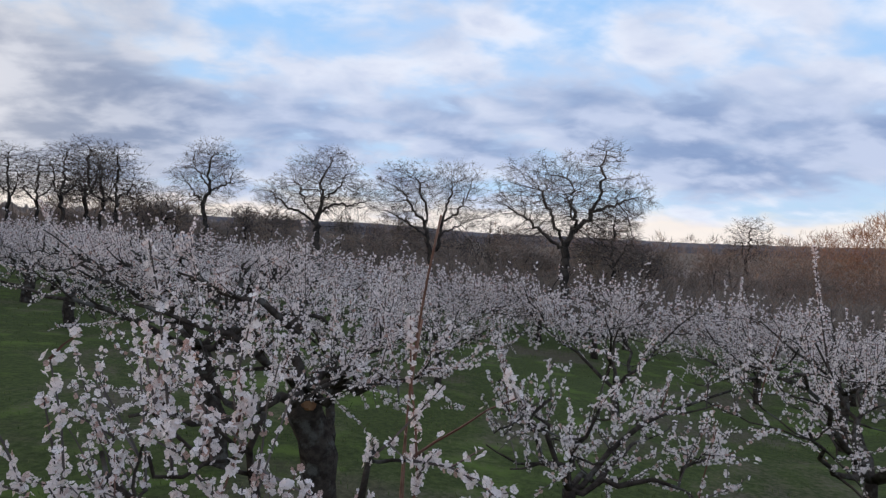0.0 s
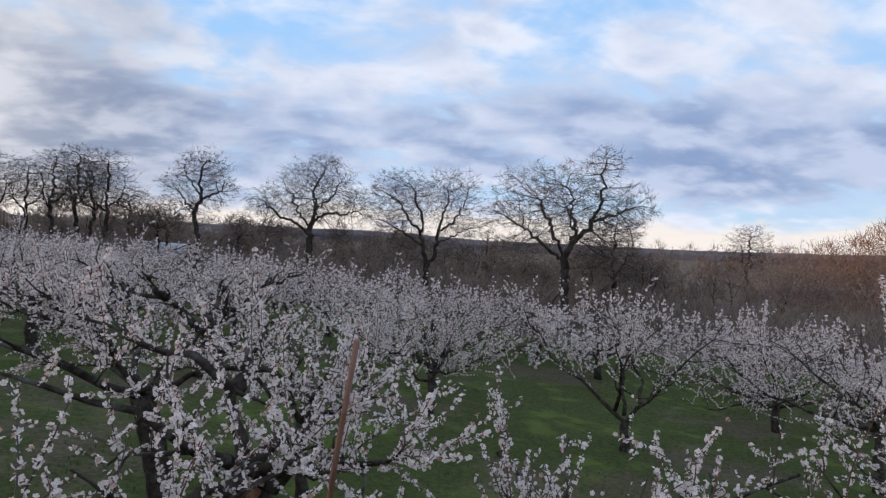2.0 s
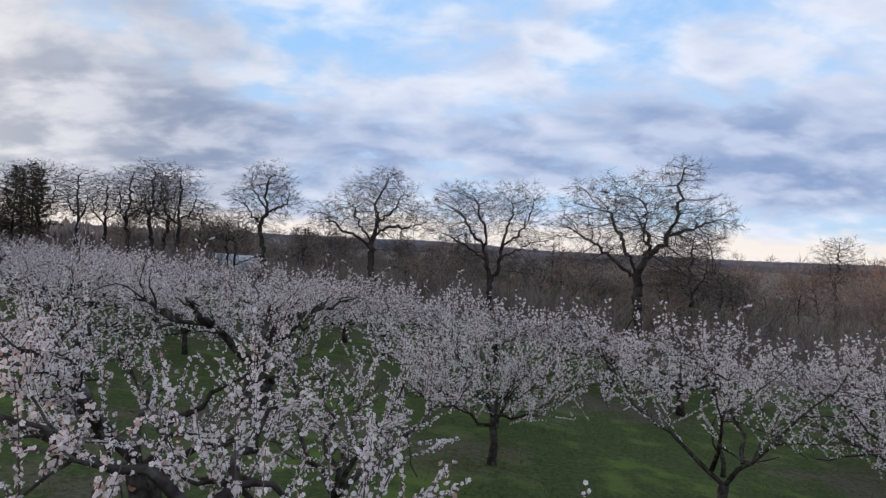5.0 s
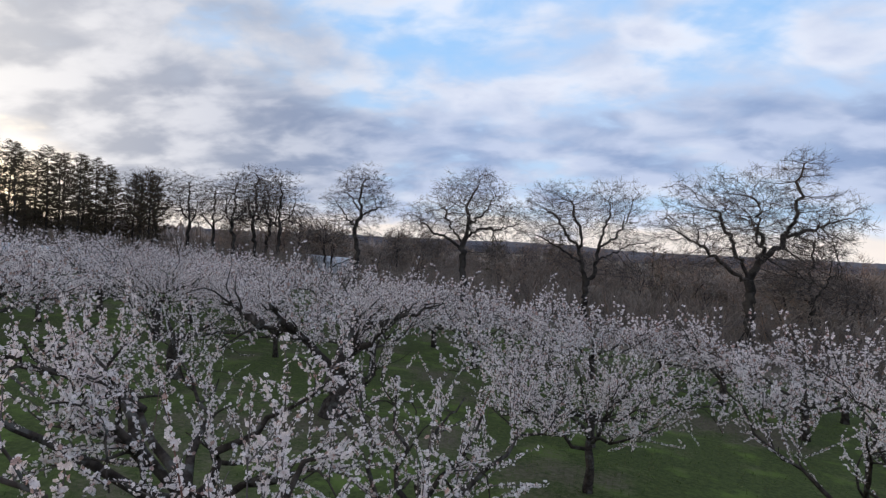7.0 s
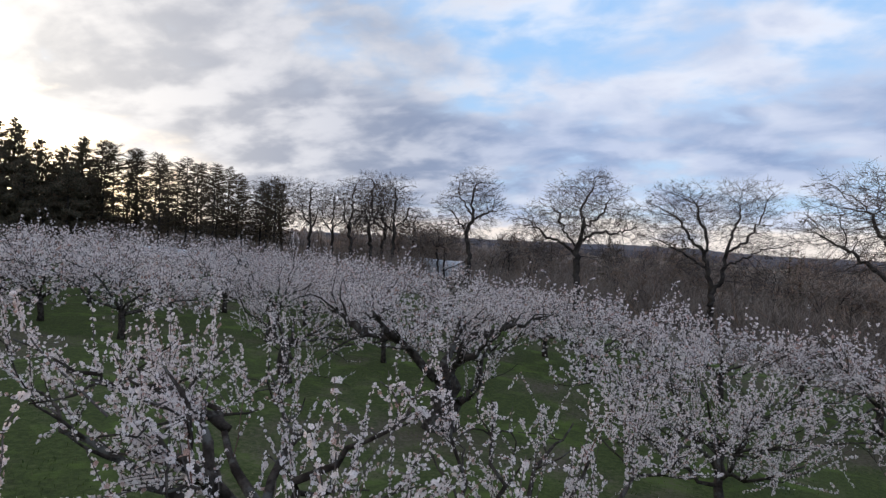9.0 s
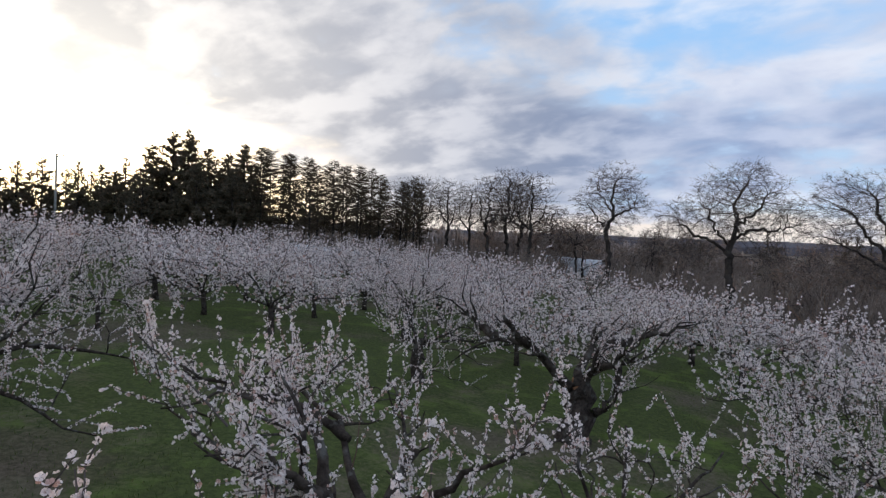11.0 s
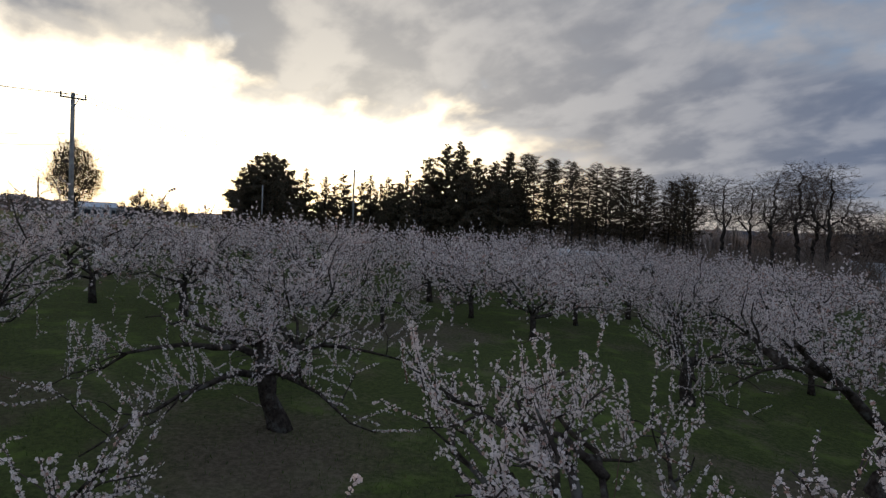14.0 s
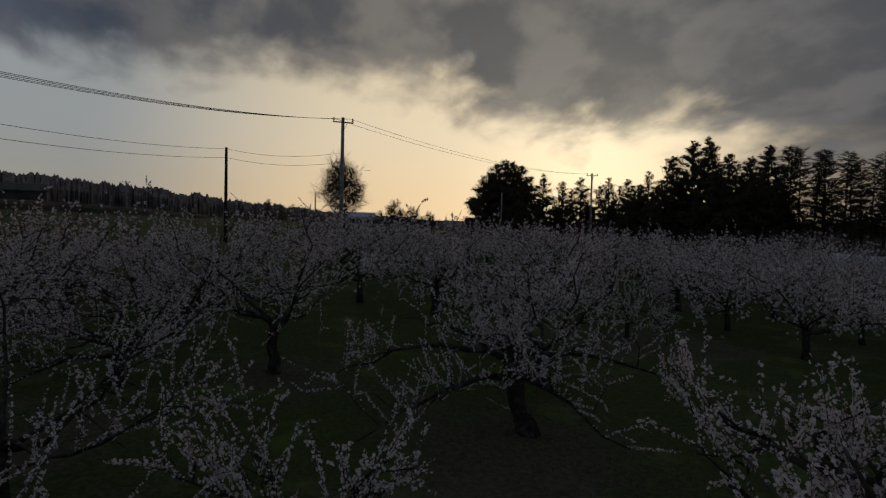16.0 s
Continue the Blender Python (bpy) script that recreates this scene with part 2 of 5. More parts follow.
class Geo:
    """Gathers tubes and small pieces as arrays and makes one mesh of them."""

    def __init__(self):
        self.v, self.q, self.t, self.n = [], [], [], 0

    def add(self, v, quads=None, tris=None):
        if quads is not None and len(quads):
            self.q.append(np.asarray(quads) + self.n)
        if tris is not None and len(tris):
            self.t.append(np.asarray(tris) + self.n)
        self.v.append(np.asarray(v, float))
        self.n += len(v)

    def tube(self, pts, radii, sides=5, rough=0.0, rng=None):
        pts, radii = np.asarray(pts, float), np.asarray(radii, float)
        k = len(pts)
        d = np.gradient(pts, axis=0)
        d /= np.linalg.norm(d, axis=1)[:, None] + 1e-9
        ref = np.array((0.31, 0.95, 0.05)) if abs(d[:, 2]).mean() > 0.7 else np.array((0.1, 0.2, 0.97))
        a = np.cross(d, ref)
        a /= np.linalg.norm(a, axis=1)[:, None] + 1e-9
        b = np.cross(d, a)
        ang = np.arange(sides) * 2 * np.pi / sides
        r = radii[:, None] * np.ones(sides)
        if rough and rng is not None:
            r = r * (1 + rough * rng.normal(size=r.shape))
        ring = pts[:, None] + r[..., None] * (np.cos(ang)[None, :, None] * a[:, None] + np.sin(ang)[None, :, None] * b[:, None])
        i = (np.arange(k - 1)[:, None] * sides + np.arange(sides)[None])
        j = (np.arange(k - 1)[:, None] * sides + (np.arange(sides)[None] + 1) % sides)
        quads = np.stack([i, j, j + sides, i + sides], -1).reshape(-1, 4)
        tip = (k - 1) * sides
        caps = [(tip, tip + s, tip + s + 1) for s in range(1, sides - 1)] + [(0, s + 1, s) for s in range(1, sides - 1)]
        self.add(ring.reshape(-1, 3), quads, caps)

    def scatter(self, tv, tt, places, mats):
        """Copies of a small template (tv, tt), turned and sized by 3x3 mats, at places."""
        n, k = len(places), len(tv)
        if not n:
            return
        v = np.einsum("nij,kj->nki", mats, tv) + places[:, None]
        t = (np.asarray(tt)[None] + (np.arange(n) * k)[:, None, None]).reshape(-1, 3)
        self.add(v.reshape(-1, 3), None, t)

    def mesh(self, name, mat, smooth=False):
        me = bpy.data.meshes.new(name)
        if self.n:
            v = np.concatenate(self.v)
            q = np.concatenate(self.q) if self.q else np.zeros((0, 4), int)
            t = np.concatenate(self.t) if self.t else np.zeros((0, 3), int)
            me.vertices.add(len(v))
            me.vertices.foreach_set("co", v.astype(np.float32).ravel())
            me.loops.add(q.size + t.size)
            me.loops.foreach_set("vertex_index", np.concatenate([q.ravel(), t.ravel()]).astype(np.int32))
            me.polygons.add(len(q) + len(t))
            me.polygons.foreach_set("loop_start", np.concatenate([np.arange(len(q)) * 4, q.size + np.arange(len(t)) * 3]).astype(np.int32))
            me.polygons.foreach_set("use_smooth", np.full(len(q) + len(t), smooth))
            me.update(calc_edges=True)
        me.materials.append(mat)
        return me


def part(name, geo, mat, parent, label="", smooth=False):
    ob = new(name, geo.mesh(name, mat, smooth))
    ob.parent = parent
    return tagged(ob, label) if label else ob


def turns(rng, n, size, spread=0.25, lean=None):
    """Random rotations with size, as 3x3 matrices; lean: a main direction for the z axis of each."""
    z = rng.normal(size=(n, 3))
    if lean is not None:
        z = z * 0.6 + lean
    z /= np.linalg.norm(z, axis=1)[:, None] + 1e-9
    x = np.cross(z, rng.normal(size=(n, 3)))
    x /= np.linalg.norm(x, axis=1)[:, None] + 1e-9
    y = np.cross(z, x)
    s = size * (1 + spread * rng.uniform(-1, 1, n))
    return np.stack([x, y, z], -1) * s[:, None, None]


def flower_shape():
    v, t = [(0, 0, -0.12)], []
    for k in range(5):
        a = k * 2 * math.pi / 5
        b = len(v)
        for da, r, z in ((-0.56, 0.86, 0.14), (0.0, 1.0, 0.26), (0.56, 0.86, 0.14)):
            v.append((r * math.cos(a + da), r * math.sin(a + da), z))
        t += [(0, b, b + 1), (0, b + 1, b + 2)]
    return np.array(v), t


def sliver_shape():
    v = [(-0.25, 0, 0), (0.25, 0.05, 0), (0.0, 0.18, 0.5), (0.0, 0, 1.0)]
    return np.array(v), [(0, 1, 2), (0, 2, 3), (2, 1, 3)]


def petal_shape():
    v = [(1.0, 0.0, 0.35), (0.05, 0.75, -0.3), (-1.0, 0.1, 0.3), (0.0, -0.8, -0.25)]
    return np.array(v), [(0, 1, 2), (0, 2, 3)]


FLOWER, SLIVER, PETALS = flower_shape(), sliver_shape(), petal_shape()


def ground_z(x, y):
    """Height of the ground: an even slope that levels out far away."""
    x, y = np.asarray(x, float), np.asarray(y, float)
    sx = 75 * np.tanh(x / 75)
    sy = 90 * np.tanh(y / 90)
    return -0.0614 * sx - 0.0348 * sy + 0.05 * np.sin(x * 0.43 + 0.7) * np.cos(y * 0.37)


def stem(rng, p, d, length, steps, wander, lift=0.0):
    """A wandering line from p towards d; lift bends it up (or down) on the way."""
    pts = [np.asarray(p, float)]
    d = np.asarray(d, float) / np.linalg.norm(d)
    for _ in range(steps):
        d = d + rng.normal(size=3) * wander + np.array((0, 0, lift))
        d /= np.linalg.norm(d)
        pts.append(pts[-1] + d * length / steps)
    return np.array(pts)


def smooth_line(points, n):
    """A smooth line through a few given points."""
    P = np.asarray(points, float)
    s = np.concatenate([[0], np.cumsum(np.linalg.norm(np.diff(P, axis=0), axis=1))])
    u = np.linspace(0, s[-1], n)
    L = np.stack([np.interp(u, s, P[:, k]) for k in range(3)], 1)
    for _ in range(2):
        L[1:-1] = (L[:-2] + 2 * L[1:-1] + L[2:]) / 4
    return L

# ---- ground and distance ----


def build_ground():
    ring = np.concatenate([np.arange(0, 60, 1.5), np.geomspace(60, 3500, 40)])
    k = 180
    a = np.arange(k) * 2 * np.pi / k
    x, y = ring[:, None] * np.cos(a), 12 + ring[:, None] * np.sin(a)
    z = ground_z(x, y)
    g = Geo()
    i = np.arange(len(ring) - 1)[:, None] * k + np.arange(k)[None]
    j = np.arange(len(ring) - 1)[:, None] * k + (np.arange(k)[None] + 1) % k
    g.add(np.stack([x, y, z], -1).reshape(-1, 3), np.stack([i, i + k, j + k, j], -1).reshape(-1, 4))
    return tagged(new("ground", g.mesh("ground", M_GRASS, True)), "mown green orchard grass with bare patches", "ground", kind="structure")


build_ground()


def build_blades():
    rng = np.random.default_rng(5)
    n = 45000
    r, a = 3 + 30 * rng.random(n) ** 0.8, rng.uniform(-0.4, 2.2, n) + np.pi / 2 - 0.35
    x, y = r * np.cos(a), 3 + r * np.sin(a)
    keep = (np.sin(x * 0.9 + 2 * np.sin(y * 0.5)) + np.sin(y * 1.1 - x * 0.3)) > rng.normal(size=n) * 0.6 - 0.4
    x, y = x[keep], y[keep]
    g = Geo()
    lean = np.stack([rng.normal(size=len(x)) * 0.5, rng.normal(size=len(x)) * 0.5, np.full(len(x), 2.5)], 1)
    m = turns(rng, len(x), 0.06, 0.5, lean)
    m[:, :, 0] *= 0.35
    g.scatter(*SLIVER, np.stack([x, y, ground_z(x, y) - 0.01], 1), m)
    ob = new("grass", g.mesh("grass", M_BLADE))
    tagged(ob, "short tufts of fresh green spring grass", "grass", kind="stuff")


build_blades()


def ridge(name, label, mat, yaw0, yaw1, dist, height, rough, seed, category="hill", depth=60.0, step=0.25, spike=0.0):
    """A wooded rise that stands across the distance between two bearings."""
    rng = np.random.default_rng(seed)
    yaw = np.radians(np.arange(yaw0, yaw1, step))
    n = len(yaw)
    h = np.interp(np.arange(n), np.linspace(0, n - 1, len(height)), height)
    bumps = np.convolve(rng.normal(size=n + 40), np.ones(9) / 9, "same")[20:20 + n] * 2.0 + rng.normal(size=n) * 0.5
    if spike:
        bumps = bumps + np.abs(rng.normal(size=n)) * spike
    g, rows = Geo(), []
    for f, back in ((-0.1, 0.0), (0.55, 0.05), (0.85, 0.2), (1.0, 0.5), (0.9, 1.0), (-0.1, 1.4)):
        r = dist + depth * back + rng.normal(size=n) * depth * 0.02
        x, y = -np.sin(yaw) * r, 5 + np.cos(yaw) * r
        rows.append(np.stack([x, y, ground_z(x, y) + f * h + (bumps * rough if f > 0.5 else 0)], 1))
    v = np.concatenate(rows)
    i = np.arange(len(rows) - 1)[:, None] * n + np.arange(n - 1)[None]
    g.add(v, np.stack([i + 1, i, i + n, i + n + 1], -1).reshape(-1, 4))
    return tagged(new(name, g.mesh(name, mat)), label, category, kind="structure")


ridge("backdrop_hill", "low bluish wooded hill on the horizon", M_HAZE_HILL, -75, 175, 1500, (26, 30, 24, 30, 26, 22, 20, 24, 40, 46), 1.0, 3, depth=200)

# ---- plum trees ----


def plum_tree(seed, detail, limbs=None, trunk=None, trunk_r=0.14, trunk_h=0.8, spread=2.0, top=3.2, n_limb=5, shoots=190, label="", lean=(0.0, 0.0), bloom=1.0, stub=False, reach=None, wands=(), hang=-0.2, limb_r=None):
    """An old vase-shaped plum tree in full bloom. detail 2: single flowers; 1: small lumps; 0: clumps for far trees."""
    rng = np.random.default_rng(seed)
    root = new("plum_tree")
    tagged(root, label or "old plum tree covered in pale pink-white blossom", "tree", group="plum orchard")
    sides = (4, 5, 7)[detail]
    if trunk is None:
        trunk = [(0, 0, -0.1), (lean[0] * 0.4, lean[1] * 0.4, trunk_h * 0.5), (lean[0], lean[1], trunk_h)]
    t = smooth_line(trunk, 4 + 3 * detail)
    t[1:-1, :2] += rng.normal(size=(len(t) - 2, 2)) * trunk_r * 0.18
    g = Geo()
    flare = 1 + 0.32 * np.exp(-np.linspace(0, 1, len(t)) * 6)
    g.tube(t, trunk_r * flare * np.linspace(1.05, 0.85, len(t)), sides + 2, 0.09, rng)
    part("trunk", g, M_BARK, root, smooth=True)
    top_p = t[-1]
    lines = []
    if limbs is None:
        a0 = rng.uniform(0, 6.28)
        limbs = []
        for k in range(n_limb):
            a = a0 + k * 6.283 / n_limb + rng.normal() * 0.25
            d = np.array((math.cos(a), math.sin(a), rng.uniform(0.0, 0.75)))
            limbs.append(stem(rng, top_p - (0, 0, rng.uniform(0, 0.25) * trunk_h), d, spread * rng.uniform(0.8, 1.15), 7, 0.22, 0.05))
    else:
        limbs = [smooth_line(p, 9) for p in limbs]
    for L in limbs:
        if detail:
            L[1:-1] += rng.normal(size=(len(L) - 2, 3)) * 0.045
        r0 = limb_r or min(trunk_r * 0.5, 0.032 + 0.17 * trunk_r)
        r = (r0 - 0.012) * np.linspace(1, 0, len(L)) ** 1.35 + 0.012
        g = Geo()
        g.tube(L, r, sides, 0.07, rng)
        part("limb", g, M_BARK, root, smooth=True)
        lines.append((L, r))
    # boughs from the limbs
    boughs = []
    joined = Geo()
    for L, r in list(lines):
        for _ in range((4, 5, 5)[detail]):
            k = rng.integers(2, len(L) - 1)
            out = L[k] - top_p
            out[2] = 0
            side = np.array((-out[1], out[0], 0)) * rng.choice((-1, 1))
            d = out * 0.5 + side * 0.8 + np.array((0, 0, rng.uniform(hang - 0.1, 0.7) * np.linalg.norm(out)))
            B = stem(rng, L[k], d, rng.uniform(0.5, 1.2) * spread * 0.55, 5, 0.26, 0.03)
            br = np.linspace(r[k] * 0.6, 0.007, len(B))
            boughs.append((B, br))
            bg = Geo() if detail else joined
            bg.tube(B, br, max(4, sides - 2))
            if detail:
                part("bough", bg, M_BARK, root, smooth=True)
    # flowering shoots from limbs and boughs
    pool = [(P, 1.4) for P, _ in lines] + [(P, 1.0) for P, _ in boughs]
    wts = np.array([len(P) * s for P, s in pool])
    wts /= wts.sum()
    tw, places, lean_dir = joined, [], []
    gap = (0.070, 0.0150, 0.0125)[detail]
    ring = (0.034, 0.017, 0.019)[detail]
    for s in range(int(shoots * (1.1, 0.70, 0.62)[detail])):
        P, _ = pool[rng.choice(len(pool), p=wts)]
        u = rng.uniform(0.15, 1.0) * (len(P) - 1)
        k = min(int(u), len(P) - 2)
        p = P[k] + (P[k + 1] - P[k]) * (u - k)
        out = p - top_p
        out[2] = 0
        out /= np.linalg.norm(out) + 1e-6
        d = out * rng.uniform(-0.1, 1.0) + np.array((0, 0, rng.uniform(hang, 1.3))) + rng.normal(size=3) * (0.40, 0.40, 0.22)
        length = rng.uniform(0.3, 1.05) * (1.2 if d[2] > 1 else 1.0)
        if reach is not None:
            length *= reach
        limit = top + rng.uniform(-0.3, 0.15)
        if rng.random() < 0.09:
            # a tall upright shoot above the crown
            d, length, limit = out * 0.2 + np.array((0, 0, 1.3)), rng.uniform(0.6, 1.1), top + 0.4
        if p[2] + length > limit:
            length = max(0.15, limit - p[2])
        k = (1, 2, 4)[detail]
        S = stem(rng, p, d, length, k, 0.10, 0.03)
        tw.tube(S, np.linspace(0.0075, 0.003, k + 1) * (1.5 if detail == 0 else 1.0), 3)
        branches = [(S, length)]
        for _ in range(rng.integers(0, 3) if detail else 0):
            q = S[rng.integers(1, len(S))]
            l2 = rng.uniform(0.08, 0.28)
            S2 = stem(rng, q, d + rng.normal(size=3) * 0.7, l2, 2, 0.1)
            tw.tube(S2, np.linspace(0.005, 0.0025, 3), 3)
            branches.append((S2, l2))
        for Q, ln in branches:
            m = int(ln / gap * bloom * rng.uniform(0.7, 1.15))
            if m < 1:
                continue
            if rng.random() < 0.10:
                m = m // 4
            # the flowers sit in bunches at the buds
            count = max(2, int(ln / (0.12, 0.038, 0.036)[detail]))
            buds = (np.arange(count) + rng.uniform(0.1, 0.9, count)) / count
            f = buds[rng.integers(0, len(buds), m)] + rng.normal(size=m) * 0.010 / ln
            f = np.clip(f, 0.02, 1.0) * (len(Q) - 1)
            kk = np.minimum(f.astype(int), len(Q) - 2)
            pos = Q[kk] + (Q[kk + 1] - Q[kk]) * (f - kk)[:, None]
            off = rng.normal(size=(m, 3))
            off /= np.linalg.norm(off, axis=1)[:, None]
            places.append(pos + off * ring * rng.uniform(0.5, 1.2, m)[:, None])
            lean_dir.append(off * 1.2)
    for line in wands:
        Q = smooth_line(line, 12)
        tw.tube(Q, np.linspace(0.012, 0.004, 12), 5)
        m = int(np.linalg.norm(np.diff(Q, axis=0), axis=1).sum() / 0.0085)
        f = rng.beta(1.5, 0.8, m) * 10.99
        kk = f.astype(int)
        off = rng.normal(size=(m, 3))
        off /= np.linalg.norm(off, axis=1)[:, None]
        places.append(Q[kk] + (Q[kk + 1] - Q[kk]) * (f - kk)[:, None] + off * 0.028 * rng.uniform(0.5, 1.2, m)[:, None])
        lean_dir.append(off * 1.2)
    tagged(part("fine_growth", tw, M_TWIG, root), kind="stuff")
    fg = Geo()
    places, lean_dir = np.concatenate(places), np.concatenate(lean_dir)
    if detail == 2:
        fg.scatter(*FLOWER, places, turns(rng, len(places), 0.0150, 0.3, lean_dir))
    else:
        fg.scatter(*PETALS, places, turns(rng, len(places), (0.055, 0.0185)[detail], 0.45))
    tagged(part("blossom", fg, M_FLOWER, root, "dense pink-white plum blossom"), kind="stuff")
    if stub:
        sg = Geo()
        for _ in range(2):
            d = np.array((rng.normal(), rng.normal(), 0.5))
            L = stem(rng, top_p - (0, 0, 0.15), d, trunk_r * 0.9, 3, 0.1)
            sg.tube(L, np.linspace(trunk_r * 0.36, trunk_r * 0.28, 4), 7, 0.08, rng)
        part("sawn_stub", sg, M_CUT, root, "reddish sawn stub")
    return root


def stand(root, x, y, turn=0.0, size=1.0):
    root.matrix_basis = pose(x, y, float(ground_z(x, y)), 0, 0, turn) @ Matrix.Scale(size, 4)
    return root


# trees that the camera sees closely
def local(x, y, pts):
    """World points as seen from the foot of a tree at (x, y)."""
    z = float(ground_z(x, y))
    return [(px - x, py - y, pz - z) for px, py, pz in pts]


NEAR = []


def near_tree(x, y, **kw):
    NEAR.append((x, y))
    return stand(plum_tree(**kw), x, y)


def grown(x, y, trunk, limbs, **kw):
    """A near tree whose trunk and limbs run through given places."""
    return near_tree(x, y, trunk=local(x, y, trunk), limbs=[local(x, y, p) for p in limbs], **kw)


OLD_FORK = (-1.30, 6.12, 1.70)
OLD_LIMBS = [[OLD_FORK, (-1.38, 6.28, 2.02), (-1.44, 6.35, 2.28), (-1.74, 6.15, 2.46), (-2.1, 6.3, 2.62), (-2.6, 6.2, 2.8)],
             [OLD_FORK, (-1.32, 5.4, 2.1), (-1.65, 5.35, 2.34), (-2.0, 5.15, 2.4), (-2.5, 5.1, 2.62)],
             [OLD_FORK, (-0.9, 5.6, 1.95), (-0.7, 5.0, 2.2)],
             [OLD_FORK, (-0.95, 6.05, 1.72), (-0.72, 5.95, 1.86), (-0.05, 5.7, 1.92), (0.12, 5.6, 2.05)],
             [OLD_FORK, (-1.5, 5.1, 1.72), (-1.8, 4.5, 1.85), (-2.0, 4.1, 2.0)],
             [(-1.44, 6.35, 2.28), (-1.5, 6.8, 2.5), (-1.4, 7.2, 2.7)],
             [OLD_FORK, (-0.9, 6.6, 2.0), (-0.5, 7.0, 2.2)]]
grown(-1.35, 6.3, [(-1.22, 6.34, -0.35), (-1.14, 6.28, 0.7), OLD_FORK], OLD_LIMBS, seed=11, detail=2, trunk_r=0.185, spread=1.1, top=2.95, shoots=270, reach=1.0, label="gnarled old plum tree with thick dark limbs in blossom", stub=True)
FRONT_LIMBS = [[(-0.95, 2.95, 1.2), (-0.6, 2.7, 1.7), (-0.3, 2.45, 2.1), (-0.22, 2.4, 2.45)],
               [(-0.95, 2.95, 1.2), (-0.8, 2.7, 1.9), (-0.66, 2.42, 2.55)],
               [(-0.95, 2.95, 1.2), (-1.4, 3.1, 1.7), (-1.75, 3.3, 2.05)],
               [(-0.95, 2.95, 1.2), (-1.3, 2.4, 1.8), (-1.5, 1.95, 2.15)]]
grown(-0.95, 3.0, [(-0.95, 3.0, -0.3), (-0.97, 2.98, 0.5), (-0.95, 2.95, 1.2)], FRONT_LIMBS, seed=12, detail=2, trunk_r=0.08, spread=0.8, top=2.85, shoots=125, reach=0.8, bloom=1.1, label="young plum tree with tall upright flowering shoots")
C_FORK = (1.12, 5.1, 1.25)
C_LIMBS = [[C_FORK, (1.1, 4.9, 1.6), (1.27, 4.8, 2.05)], [C_FORK, (0.95, 5.3, 1.7), (0.86, 5.3, 1.95)], [C_FORK, (0.9, 5.9, 1.55), (0.74, 6.5, 1.8), (0.7, 7.0, 1.9)],
           [C_FORK, (1.7, 5.4, 1.6), (2.25, 5.75, 1.8), (2.75, 5.85, 1.95)], [C_FORK, (1.8, 5.0, 1.4), (2.25, 5.05, 1.58)], [C_FORK, (1.9, 6.2, 1.2), (2.5, 7.2, 1.3)]]
grown(1.15, 5.15, [(1.15, 5.15, -0.5), (1.18, 5.13, 0.4), C_FORK], C_LIMBS, seed=25, detail=2, trunk_r=0.06, spread=0.85, top=2.3, shoots=190, reach=0.75, label="small sparse plum tree in blossom")
D_FORK = (4.6, 6.55, 0.9)
D_LIMBS = [[D_FORK, (3.9, 6.1, 1.6), (3.2, 5.6, 2.1), (2.85, 5.0, 2.3)], [D_FORK, (3.7, 5.9, 1.3), (3.1, 5.2, 1.8)], [D_FORK, (4.6, 7.1, 1.6), (4.5, 7.5, 2.2)],
           [D_FORK, (5.1, 7.5, 1.5), (5.6, 8.4, 1.85)], [D_FORK, (5.3, 6.3, 1.6), (6.0, 6.0, 2.2)], [D_FORK, (4.7, 5.6, 1.6), (4.8, 4.9, 2.2)]]
grown(4.65, 6.6, [(4.65, 6.6, -0.7), (4.68, 6.6, 0.2), D_FORK], D_LIMBS, seed=23, detail=2, trunk_r=0.08, spread=1.2, top=2.9, shoots=135, reach=1.0, wands=[local(4.65, 6.6, [(4.5, 7.2, 1.9), (4.4, 7.3, 2.7), (4.34, 7.35, 3.35)])])
E_FORK = (-3.35, 8.8, 1.55)
E_LIMBS = [[E_FORK, (-3.49, 8.4, 2.06), (-3.6, 8.2, 2.33), (-3.75, 8.3, 2.65), (-4.2, 8.5, 2.9)],
           [E_FORK, (-3.35, 9.2, 1.9), (-3.0, 9.25, 2.12), (-2.6, 9.2, 2.4), (-2.2, 9.1, 2.7)],
           [E_FORK, (-4.4, 8.2, 2.2), (-5.5, 8.5, 2.3), (-6.5, 8.85, 2.36)],
           [(-3.49, 8.4, 2.06), (-4.1, 8.75, 2.5), (-5.1, 8.9, 2.75)],
           [E_FORK, (-4.4, 9.5, 2.1), (-5.3, 9.7, 2.4), (-6.1, 10.05, 2.5)],
           [(-3.49, 8.4, 2.06), (-3.4, 8.05, 2.35), (-3.56, 7.7, 2.7)],
           [E_FORK, (-3.9, 9.9, 2.0), (-4.8, 10.6, 2.4)],
           [E_FORK, (-2.8, 8.7, 1.85), (-2.1, 8.75, 2.05)],
           [(-4.1, 8.75, 2.5), (-4.6, 8.4, 2.75), (-5.0, 8.1, 2.9)],
           [(-4.4, 9.5, 2.1), (-5.0, 9.3, 2.5), (-5.6, 9.3, 2.75)]]
E_WANDS = [[(-5.5, 8.5, 2.3), (-6.5, 8.85, 2.36), (-7.2, 9.0, 2.5), (-7.5, 9.0, 2.58)], [(-7.5, 9.0, 2.3), (-7.62, 8.98, 2.6), (-7.66, 8.98, 2.85)], [(-4.2, 8.0, 2.6), (-4.8, 7.75, 3.15), (-4.97, 7.74, 3.5)]]
